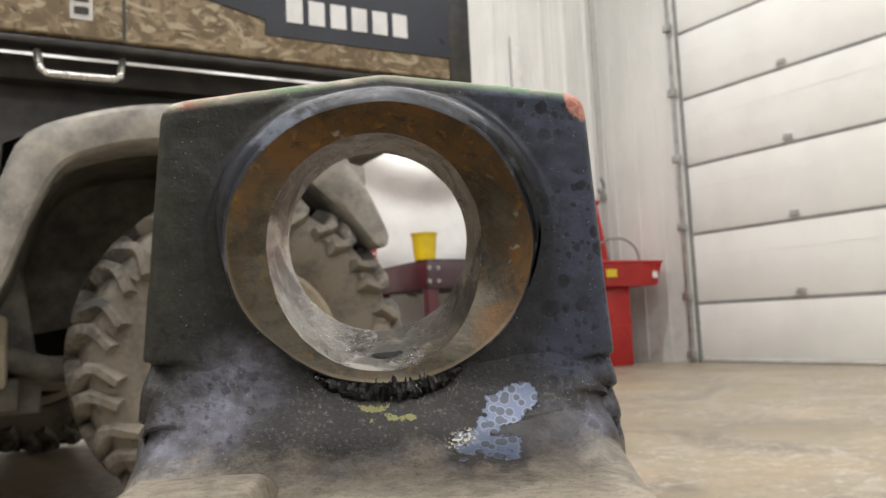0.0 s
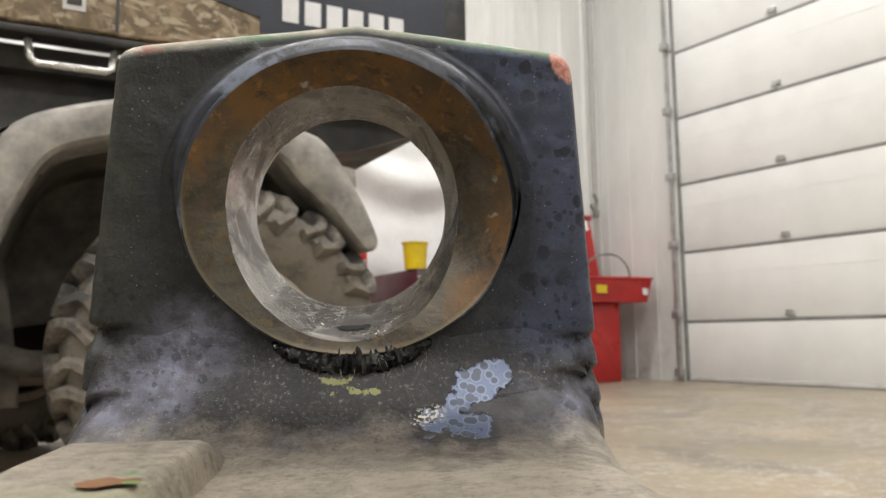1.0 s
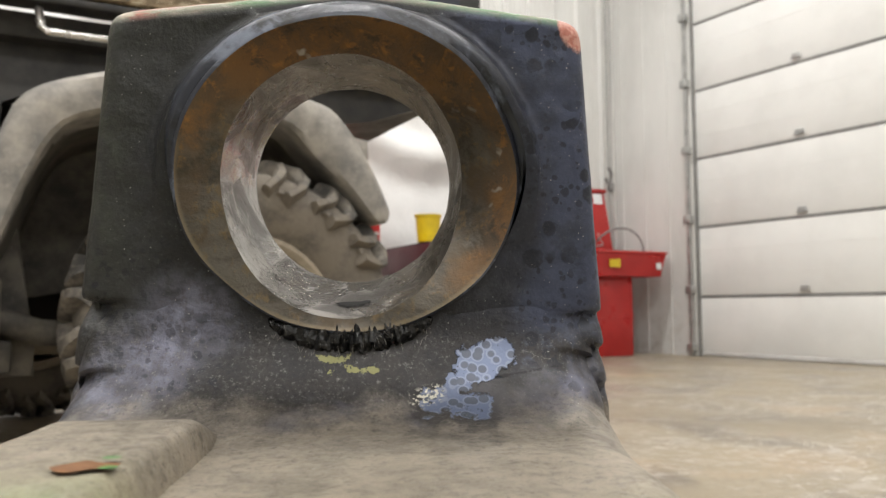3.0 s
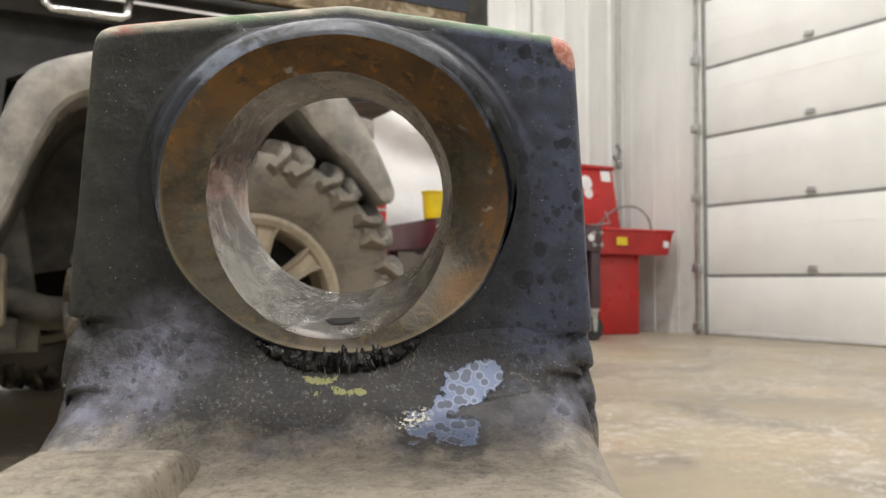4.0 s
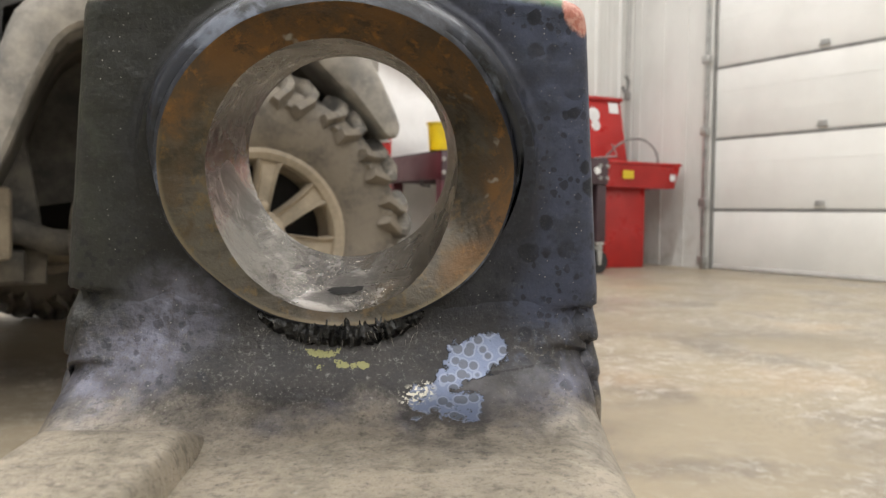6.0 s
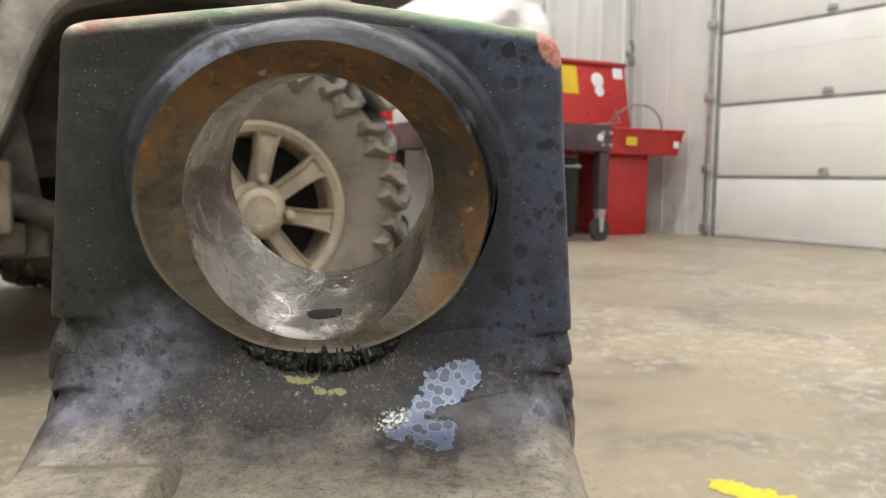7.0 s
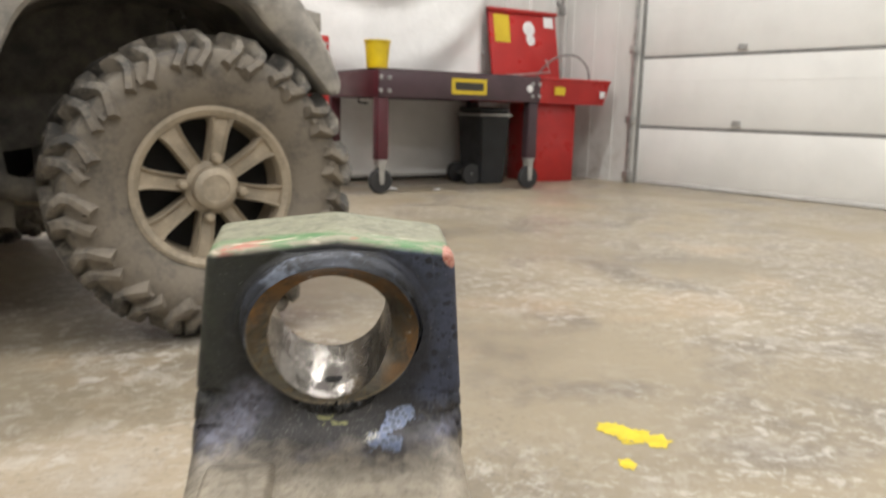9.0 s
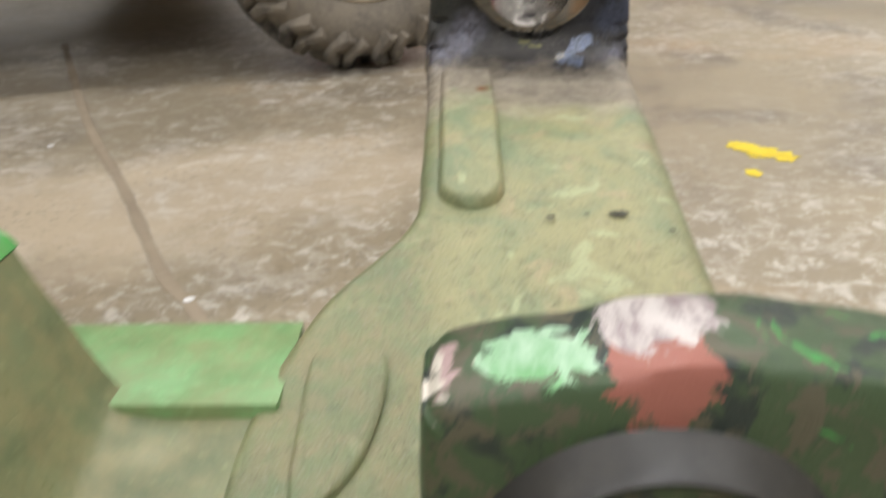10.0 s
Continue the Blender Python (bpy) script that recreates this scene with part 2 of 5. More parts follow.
    c = k.mix(k.math("MULTIPLY", k.ramp(gritty, 0.54, 0.70), k.ramp(z, -0.022, -0.042, 0.08, 0.45)), c, (0.36, 0.345, 0.33))
    c = k.mix(k.math("MULTIPLY", k.ramp(gritty, 0.47, 0.34), k.ramp(z, -0.022, -0.042, 0.2, 0.6)), c, (0.012, 0.012, 0.013))
    # flaked pale blue patch: a slanting ribbon with a lower lobe, ragged, ringed in black
    wv = k.math("ADD", k.math("MULTIPLY", k.math("SUBTRACT", k.noise(210, 5, 0.7), 0.5), 0.0085), k.math("MULTIPLY", k.math("SUBTRACT", k.noise(700, 3, 0.6), 0.5), 0.0022))
    ribs = [k.math("SUBTRACT", capsule(k, x, z, p_, q_), r_) for p_, q_, r_ in (((0.0290, -0.0395), (0.0350, -0.0365), 0.0050), ((0.0285, -0.0410), (0.0215, -0.0465), 0.0030), ((0.0160, -0.0478), (0.0300, -0.0490), 0.0025))]
    dist = k.math("ADD", k.math("MINIMUM", k.math("MINIMUM", ribs[0], ribs[1]), ribs[2]), wv)
    flake = k.ramp(dist, -0.0003, 0.0003, 1, 0)
    cell = k.voro(300)
    inner = k.mix(k.ramp(cell, 0.36, 0.42), (0.10, 0.114, 0.145), (0.155, 0.188, 0.28))
    inner = k.mix(k.math("MULTIPLY", k.ramp(cell, 0.40, 0.45), k.ramp(cell, 0.56, 0.48)), inner, (0.22, 0.25, 0.33))
    inner = k.mix(k.ramp(k.noise(330, 4, 0.7), 0.62, 0.68), inner, (0.05, 0.052, 0.06))
    c = k.mix(k.ramp(dist, 0.0009, 0.0034, 0.72, 0), c, (0.030, 0.029, 0.030))
    c = k.mix(flake, c, inner)
    # a crack running out of it to the edge, and a dull stain under it
    cw = k.math("MULTIPLY", k.math("SUBTRACT", k.noise(150, 5, 0.7), 0.5), 0.009)
    stain = k.ramp(k.math("ADD", capsule(k, x, z, (0.030, -0.0470), (0.048, -0.0435)), cw), 0.0015, 0.006, 0.7, 0)
    c = k.mix(k.math("MULTIPLY", stain, k.math("SUBTRACT", 1.0, flake)), c, k.mix(k.ramp(haze, 0.4, 0.6), (0.045, 0.042, 0.040), (0.095, 0.092, 0.098)))
    crack = k.ramp(k.math("ADD", capsule(k, x, z, (0.034, -0.0425), (0.056, -0.0390)), k.math("MULTIPLY", k.math("SUBTRACT", k.noise(300, 5, 0.75), 0.5), 0.0022)), 0.0001, 0.0005, 0.8, 0)
    crack = k.math("MULTIPLY", crack, k.ramp(k.noise(170, 4, 0.7), 0.44, 0.54))
    c = k.mix(k.math("MULTIPLY", crack, k.math("SUBTRACT", 1.0, flake)), c, (0.010, 0.010, 0.010))
    # bright scuffed grain beside the flake
    scuff = k.math("MULTIPLY", k.ramp(capsule(k, x, z, (0.0135, -0.0475), (0.0185, -0.0460)), 0.001, 0.003, 1, 0), k.ramp(k.noise(900, 3, 0.6), 0.52, 0.58))
    c = k.mix(scuff, c, (0.62, 0.60, 0.50))
    wy = k.math("MULTIPLY", k.math("SUBTRACT", k.noise(260, 4, 0.7), 0.5), 0.014)
    yel = k.math("MAXIMUM", k.ramp(k.math("ADD", k.away(-0.0100, 0.002, -0.0372, 0.55, 0.3, 1.8), wy), 0.0015, 0.0019, 1, 0), k.ramp(k.math("ADD", k.away(-0.0030, 0.0, -0.0402, 0.45, 0.3, 2.0), wy), 0.0015, 0.0019, 1, 0))
    c = k.mix(k.math("MULTIPLY", yel, 0.85), c, (0.24, 0.235, 0.095))
    rough = k.math("ADD", k.ramp(mid, 0.3, 0.7, 0.34, 0.52), k.math("MULTIPLY", k.ramp(fine, 0.4, 0.7), 0.08))
    rough = k.math("SUBTRACT", rough, k.math("MULTIPLY", flake, 0.08))
    grit = k.math("MULTIPLY", k.math("SUBTRACT", 1.0, k.math("MULTIPLY", side, 0.6)), k.math("ADD", fine, k.noise(230, 6, 0.75)))
    h = k.math("ADD", k.math("MULTIPLY", mid, 0.5), k.math("ADD", k.math("MULTIPLY", grit, 0.32), k.math("MULTIPLY", flake, 0.35)))
    finish(k, b, c, rough, k.math("MULTIPLY", k.ramp(k.math("MAXIMUM", gone, rim), 0, 0.6, 0.45, 0.0), 1.0), k.bump(h, 0.7, 0.0013))
    return m


def bore_metal(name, a, bcol, c3, rough, metal, streak):
    m, t, b = mat(name)
    k = Nodes(t)
    s = k.noise(90, 6, 0.7, 0.6, k.stretch(0.6, streak, 0.6))
    g = k.noise(420, 6, 0.75)
    c = k.mix(k.ramp(s, 0.4, 0.62), a, bcol)
    c = k.mix(k.ramp(k.noise(60, 5, 0.65, 0.4), 0.52, 0.66), c, c3)
    finish(k, b, c, k.ramp(s, 0.35, 0.65, rough - 0.1, rough + 0.15), metal, k.bump(k.math("ADD", s, k.math("MULTIPLY", k.ramp(g, 0.56, 0.70), 0.8)), 0.26, 0.0009))
    return m


def chamfer_metal():
    """Rust-brown along the upper rim, rubbed to bare grey-brown steel further in and below."""
    m, t, b = mat("rusty_chamfer")
    k = Nodes(t)
    p = k.xyz()
    n1, n2, n3 = k.noise(70, 6, 0.7, 0.5), k.noise(260, 5, 0.7), k.noise(36, 4, 0.6)
    rust = k.mix(k.ramp(n1, 0.40, 0.62), (0.090, 0.058, 0.032), (0.165, 0.085, 0.028))
    rust = k.mix(k.ramp(n2, 0.54, 0.68, 0, 0.6), rust, (0.32, 0.145, 0.03))
    rust = k.mix(k.ramp(k.noise(150, 6, 0.75, 0.3), 0.54, 0.66, 0, 0.8), rust, (0.038, 0.028, 0.020))
    rust = k.mix(k.ramp(k.noise(90, 3, 0.5), 0.66, 0.70), rust, (0.33, 0.31, 0.27))
    steel = k.mix(k.ramp(k.noise(80, 7, 0.75, 0.4, k.stretch(0.5, 1, 1)), 0.4, 0.62), (0.135, 0.122, 0.102), (0.060, 0.053, 0.044))
    steel = k.mix(k.ramp(n2, 0.50, 0.68, 0, 0.7), steel, (0.19, 0.135, 0.07))
    steel = k.mix(k.ramp(k.noise(55, 5, 0.65, 0.6), 0.50, 0.66, 0, 0.8), steel, (0.10, 0.075, 0.05))
    steel = k.mix(k.ramp(k.away(-0.0042, 0.0, 0.0110, 0.95, 0.0, 1.06), 0.0420, 0.0432, 0, 0.6), steel, (0.26, 0.215, 0.145))
    wob = k.math("ADD", k.math("MULTIPLY", k.math("SUBTRACT", n3, 0.5), 0.030), k.math("MULTIPLY", k.math("SUBTRACT", n1, 0.5), 0.020))
    up = k.ramp(k.math("ADD", k.math("ADD", p[2], wob), k.math("MULTIPLY", p[0], 0.35)), -0.016, 0.014)
    # further in than the rim's own band the metal is rubbed clean
    out = k.math("ADD", k.away(-0.0042, 0.0, 0.0110, 0.95, 0.0, 1.06), k.math("MULTIPLY", wob, 0.22))
    band = k.math("MAXIMUM", k.ramp(out, 0.0355, 0.0405), k.ramp(p[2], 0.022, 0.040))
    rusty = k.math("MULTIPLY", up, band)
    h = k.math("ADD", n1, k.math("MULTIPLY", n2, 0.6))
    finish(k, b, k.mix(rusty, steel, rust), k.ramp(n1, 0.3, 0.7, 0.30, 0.48), k.ramp(rusty, 0, 1, 0.75, 0.25), k.bump(h, 0.55, 0.0009))
    return m


def chipped_paint():
    """Near lug: green paint knocked down to primer and bare metal."""
    m, t, b = mat("chipped_green_paint")
    k = Nodes(t)
    n1, n2, n3 = k.noise(48, 5, 0.6, 0.6), k.noise(80, 6, 0.65, 0.5), k.noise(400, 4)
    p = k.xyz()
    c = k.mix(k.ramp(n1, 0.42, 0.5), (0.022, 0.034, 0.030), (0.05, 0.085, 0.04))
    c = k.mix(k.ramp(n2, 0.52, 0.58), c, (0.095, 0.09, 0.06))
    c = k.mix(k.ramp(k.noise(36, 4, 0.6, 0.8), 0.63, 0.66), c, (0.05, 0.26, 0.06))
    wob = k.math("MULTIPLY", k.math("SUBTRACT", n2, 0.5), 0.03)
    gl = k.ramp(k.math("ADD", k.away(-0.037, -0.395, -0.03, 0.62, 0.8, 0.5), wob), 0.009, 0.0105, 1, 0)
    c = k.mix(gl, c, k.mix(k.ramp(k.noise(60, 5, 0.6, 0.5, k.stretch(1, 0.4, 1)), 0.40, 0.68), (0.15, 0.36, 0.16), (0.42, 0.60, 0.45)))
    pr = k.ramp(k.math("ADD", k.away(-0.006, -0.40, -0.03, 0.95, 0.4, 0.5), wob), 0.0115, 0.013, 1, 0)
    c = k.mix(pr, c, (0.30, 0.11, 0.085))
    sv = k.ramp(k.math("ADD", k.away(-0.004, -0.383, -0.03, 0.85, 0.8, 0.5), wob), 0.0125, 0.0150, 1, 0)
    c = k.mix(sv, c, k.mix(k.ramp(k.noise(140, 5, 0.7, 0, k.stretch(1, 0.3, 1)), 0.4, 0.62), (0.27, 0.22, 0.23), (0.55, 0.51, 0.50)))
    wh = k.ramp(k.math("ADD", k.away(-0.064, -0.395, -0.034, 1.4, 0.7, 0.6), wob), 0.009, 0.0105, 1, 0)
    c = k.mix(wh, c, k.mix(k.ramp(n1, 0.45, 0.55), (0.72, 0.67, 0.6), (0.42, 0.3, 0.3)))
    finish(k, b, c, k.ramp(n2, 0.3, 0.7, 0.3, 0.5), 0.1, k.bump(n2, 0.6, 0.0016))
    return m


def camo():
    m, t, b = mat("reed_camouflage")
    k = Nodes(t)
    n1, n2, n3 = k.noise(14, 6, 0.6, 2.5), k.noise(9, 5, 0.6, 3.0, k.stretch(1, 1, 2.2)), k.noise(40, 4, 0.6, 2.0)
    c = k.mix(k.ramp(n1, 0.42, 0.58), (0.30, 0.23, 0.145), (0.17, 0.125, 0.075))
    c = k.mix(k.ramp(n2, 0.54, 0.6), c, (0.44, 0.37, 0.26))
    c = k.mix(k.ramp(n3, 0.6, 0.68, 0, 0.85), c, (0.085, 0.065, 0.045))
    finish(k, b, c, 0.45, 0, k.bump(n3, 0.05, 0.002))
    return m


def mudded(name, clean, mud, lo, hi, rough=0.85):
    """Rubber or alloy under dried mud."""
    m, t, b = mat(name)
    k = Nodes(t)
    n, f = k.noise(11, 7, 0.65, 0.4), k.noise(90, 5, 0.65)
    c = k.mix(k.ramp(k.math("ADD", n, k.math("MULTIPLY", k.math("SUBTRACT", f, 0.5), 0.35)), lo, hi), clean, mud)
    c = k.mix(k.ramp(f, 0.55, 0.8, 0, 0.35), c, tuple(min(1, v * 1.35) for v in mud))
    finish(k, b, c, k.ramp(n, 0.3, 0.7, rough - 0.2, rough), 0, k.bump(f, 0.4, 0.004))
    return m


def wall_metal():
    m, t, b = mat("white_ribbed_steel")
    k = Nodes(t)
    n = k.noise(2.5, 6, 0.6, 0.2, k.stretch(1, 1, 0.35))
    p = k.xyz()
    c = k.mix(k.ramp(n, 0.35, 0.7), (0.66, 0.655, 0.63), (0.57, 0.565, 0.54))
    grime = k.math("MULTIPLY", k.ramp(p[2], 0.75, 0.0), k.ramp(k.noise(7, 6, 0.65, 0.3), 0.45, 0.7))
    c = k.mix(k.math("MULTIPLY", grime, 0.55), c, (0.36, 0.33, 0.28))
    finish(k, b, c, k.ramp(n, 0.3, 0.7, 0.35, 0.5), 0, k.bump(k.noise(30, 3), 0.04, 0.002))
    return m


def sheet_plastic():
    m, t, b = mat("white_poly_sheet")
    k = Nodes(t)
    n = k.noise(5, 5, 0.6, 0.5)
    finish(k, b, k.mix(k.ramp(n, 0.3, 0.7), (0.74, 0.735, 0.72), (0.68, 0.675, 0.66)), 0.36, 0, k.bump(k.noise(7, 3, 0.5, 1.5), 0.2, 0.03))
    return m


M_FLOOR, M_WALL, M_SHEET = concrete(), wall_metal(), sheet_plastic()
M_DOOR = worn("white_door_skin", (0.78, 0.775, 0.75), (0.71, 0.705, 0.68), (0.82, 0.815, 0.79), 0.45, 0, 2.0, 0.05)
M_SEAL = worn("grey_rubber_seal", (0.24, 0.235, 0.225), (0.17, 0.165, 0.16), (0.3, 0.3, 0.29), 0.7)
M_ZINC = worn("zinc_steel", (0.5, 0.5, 0.49), (0.35, 0.35, 0.34), (0.65, 0.65, 0.64), 0.38, 0.8, 14)
M_TRIM = worn("grey_trim", (0.60, 0.59, 0.57), (0.5, 0.49, 0.47), (0.66, 0.65, 0.63), 0.45)
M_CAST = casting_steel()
M_RUST = chamfer_metal()
M_BORE = bore_metal("polished_bore", (0.27, 0.252, 0.228), (0.095, 0.086, 0.076), (0.44, 0.415, 0.385), 0.23, 0.92, 0.25)
M_COLLAR = bore_metal("blued_collar", (0.030, 0.034, 0.047), (0.015, 0.016, 0.019), (0.12, 0.138, 0.18), 0.42, 0.12, 1.0)
M_GREASE = worn("grease_and_shadow", (0.008, 0.008, 0.008), (0.004, 0.004, 0.004), (0.03, 0.028, 0.026), 0.3, 0, 90, 0.8, 300)
M_CHIP = chipped_paint()
M_GREEN = worn("bright_green_paint", (0.05, 0.30, 0.06), (0.03, 0.20, 0.04), (0.12, 0.42, 0.12), 0.4, 0, 30, 0.2, 200, (0.2, 0.2, 0.1), 0.55)
M_PALEGREEN = worn("pale_green_paint", (0.17, 0.36, 0.15), (0.13, 0.24, 0.09), (0.26, 0.48, 0.24), 0.42, 0, 35, 0.25, 240, (0.22, 0.24, 0.11), 0.7)
M_OLIVE = worn("oily_green_paint", (0.17, 0.195, 0.10), (0.10, 0.125, 0.062), (0.25, 0.28, 0.14), 0.36, 0, 30, 0.3, 220, (0.26, 0.22, 0.11), 0.7)
M_CAMO = camo()
M_TYRE = mudded("muddy_rubber", (0.050, 0.047, 0.043), (0.215, 0.190, 0.155), 0.36, 0.66)
M_SIDE = mudded("dusty_sidewall", (0.075, 0.066, 0.055), (0.175, 0.15, 0.118), 0.25, 0.6)
M_RIM = mudded("muddy_alloy", (0.24, 0.205, 0.155), (0.37, 0.31, 0.23), 0.3, 0.65, 0.75)
# near-black that paints the shade inside holes and behind spokes
M_HOLE_SHADE = plain("recess_shade", (0.012, 0.011, 0.01), 0.8)
M_FENDER = worn("dusty_grey_plastic", (0.20, 0.19, 0.175), (0.13, 0.125, 0.12), (0.3, 0.29, 0.27), 0.6, 0, 10, 0.2, 140, (0.42, 0.385, 0.33), 0.85)
M_UNDER = worn("dark_underbody", (0.065, 0.061, 0.055), (0.05, 0.048, 0.044), (0.13, 0.12, 0.105), 0.7, 0, 9, 0.3, 110, (0.21, 0.185, 0.145), 0.75)
M_NAVY = worn("navy_decal", (0.016, 0.02, 0.034), (0.012, 0.015, 0.026), (0.03, 0.035, 0.05), 0.35, 0, 5)
M_BLACKP = worn("black_painted_steel", (0.018, 0.018, 0.02), (0.012, 0.012, 0.012), (0.04, 0.04, 0.04), 0.4, 0, 8, 0.15, 140, (0.12, 0.11, 0.09), 0.35)
M_WHITE = plain("white_vinyl", (0.74, 0.74, 0.74), 0.4)
M_CHROME = worn("dusty_chrome", (0.6, 0.59, 0.57), (0.45, 0.44, 0.42), (0.7, 0.7, 0.68), 0.25, 0.9, 20)
M_TAN = worn("mud_caked_steel", (0.30, 0.25, 0.18), (0.18, 0.15, 0.11), (0.42, 0.36, 0.27), 0.8, 0, 12, 0.4)
M_RED = worn("red_enamel", (0.42, 0.018, 0.016), (0.34, 0.014, 0.013), (0.5, 0.04, 0.035), 0.34, 0, 5, 0.04)
# one table paint in two tones: lit for the end faces, shaded for the front
M_TABLE_LIT = worn("plum_steel_lit", (0.085, 0.018, 0.026), (0.06, 0.012, 0.018), (0.12, 0.03, 0.04), 0.4, 0, 6, 0.05)
M_TABLE = worn("dark_plum_steel", (0.060, 0.034, 0.042), (0.045, 0.026, 0.032), (0.09, 0.055, 0.06), 0.42, 0, 6, 0.05)
M_YELLOW = plain("yellow_plastic", (0.72, 0.52, 0.012), 0.35)
M_LABEL = plain("yellow_label", (0.62, 0.45, 0.02), 0.5)
M_INK = plain("dark_print", (0.035, 0.03, 0.025), 0.6)
M_BIN = worn("black_bin_plastic", (0.016, 0.018, 0.021), (0.012, 0.013, 0.015), (0.03, 0.033, 0.036), 0.45)
M_SPRAY = worn("yellow_marking_paint", (0.75, 0.58, 0.02), (0.62, 0.47, 0.03), (0.85, 0.7, 0.1), 0.6, 0, 40)
M_RUBBER = plain("black_rubber", (0.025, 0.025, 0.026), 0.6)
M_CEIL = plain("white_ceiling_steel", (0.72, 0.72, 0.70), 0.5)
M_WOOD = worn("oily_timber", (0.16, 0.11, 0.06), (0.09, 0.06, 0.035), (0.22, 0.16, 0.1), 0.75, 0, 12, 0.3)


def lamp_glow():
    m, t, b = mat("lamp_glow")
    b.inputs["Emission Color"].default_value = (1.0, 0.955, 0.88, 1)
    b.inputs["Emission Strength"].default_value = 6.0
    return m


M_GLOW = lamp_glow()


# ---- mesh helpers ----
def part(name, bm, material, parent, label="", m=None, smooth=True):
    me = bpy.data.meshes.new(name)
    bmesh.ops.recalc_face_normals(bm, faces=bm.faces)
    bm.to_mesh(me)
    bm.free()
    if smooth:
        me.polygons.foreach_set("use_smooth", [True] * len(me.polygons))
        me.set_sharp_from_angle(angle=radians(38))
    me.materials.append(material)
    o = new(name, me)
    o.parent = parent
    if m is not None:
        o.matrix_local = m
    if label:
        tagged(o, label)
    return o


def thing(name, m, label, category, group="", kind=""):
    o = new(name)
    o.matrix_world = m
    o.empty_display_size = 0.1
    return tagged(o, label, category, group, kind)


def solid(name, bm, material, m, label, category, group="", kind="", smooth=True):
    o = part(name, bm, material, None, smooth=smooth)
    o.matrix_world = m
    return tagged(o, label, category, group, kind)


def box(x0, x1, y0, y1, z0, z1, bevel=0.0, bm=None, seg=2):
    bm = bm or bmesh.new()
    vs = [bm.verts.new((x, y, z)) for z in (z0, z1) for y in (y0, y1) for x in (x0, x1)]
    fs = [bm.faces.new([vs[i] for i in q]) for q in ((0, 2, 3, 1), (4, 5, 7, 6), (0, 1, 5, 4), (2, 6, 7, 3), (0, 4, 6, 2), (1, 3, 7, 5))]
    if bevel > 0:
        es = list({e for f in fs for e in f.edges})
        bmesh.ops.bevel(bm, geom=es, offset=bevel, segments=seg, affect="EDGES", profile=0.5)
    return bm


def revolve(profile, n=64, bm=None, wob=None):
    """Turn (radius, y) pairs round the y axis; wob(angle) scales the radius."""
    bm = bm or bmesh.new()
    rows = []
    for r, y in profile:
        rows.append([bm.verts.new((r * (wob(2 * math.pi * i / n) if wob else 1) * math.cos(2 * math.pi * i / n), y,
                                   r * (wob(2 * math.pi * i / n) if wob else 1) * math.sin(2 * math.pi * i / n))) for i in range(n)])
    for a, b in zip(rows, rows[1:]):
        for i in range(n):
            bm.faces.new((a[i], a[(i + 1) % n], b[(i + 1) % n], b[i]))
    return bm


def capped(profile, n=32, bm=None):
    """A turned solid with both ends closed."""
    bm = bm or bmesh.new()
    start = len(bm.verts)
    revolve(profile, n, bm)
    bm.verts.ensure_lookup_table()
    bm.faces.new(bm.verts[start:start + n])
    bm.faces.new(bm.verts[start + (len(profile) - 1) * n:start + len(profile) * n])
    return bm


def tube(points, r, n=10, bm=None):
    """A round bar along the points, ends closed."""
    bm = bm or bmesh.new()
    ps = [Vector(p) for p in points]
    rings, up = [], None
    for i, p in enumerate(ps):
        d = (ps[min(i + 1, len(ps) - 1)] - ps[max(i - 1, 0)]).normalized()
        if up is None:
            up = d.orthogonal().normalized()
        up = (up - d * up.dot(d)).normalized()
        s = d.cross(up)
        rr = r[i] if isinstance(r, (list, tuple)) else r
        rings.append([bm.verts.new(p + (up * math.cos(a) + s * math.sin(a)) * rr) for a in [2 * math.pi * j / n for j in range(n)]])
    for a, b in zip(rings, rings[1:]):
        for j in range(n):
            bm.faces.new((a[j], a[(j + 1) % n], b[(j + 1) % n], b[j]))
    bm.faces.new(rings[0])
    bm.faces.new(rings[-1])
    return bm


def prism(outline, y0, y1, bm=None, bevel=0.0):
    """An outline of (x, z) pulled from y0 to y1."""
    bm = bm or bmesh.new()
    a = [bm.verts.new((x, y0, z)) for x, z in outline]
    b = [bm.verts.new((x, y1, z)) for x, z in outline]
    fa, fb = bm.faces.new(a), bm.faces.new(b)
    n = len(a)
    for i in range(n):
        bm.faces.new((a[i], a[(i + 1) % n], b[(i + 1) % n], b[i]))
    if bevel:
        bmesh.ops.bevel(bm, geom=list(fa.edges) + list(fb.edges), offset=bevel, segments=2, affect="EDGES", profile=0.5)
    return bm


def smooth_line(pts, n):
    """n points on a smooth line through pts (any dimension)."""
    out = []
    for i in range(n):
        f = i / (n - 1) * (len(pts) - 1)
        k = min(int(f), len(pts) - 2)
        t = f - k
        p0, p1, p2, p3 = (pts[max(k - 1, 0)], pts[k], pts[k + 1], pts[min(k + 2, len(pts) - 1)])
        out.append(tuple(0.5 * (2 * b + (c - a) * t + (2 * a - 5 * b + 4 * c - d) * t * t + (3 * b - a - 3 * c + d) * t ** 3) for a, b, c, d in zip(p0, p1, p2, p3)))
    return out


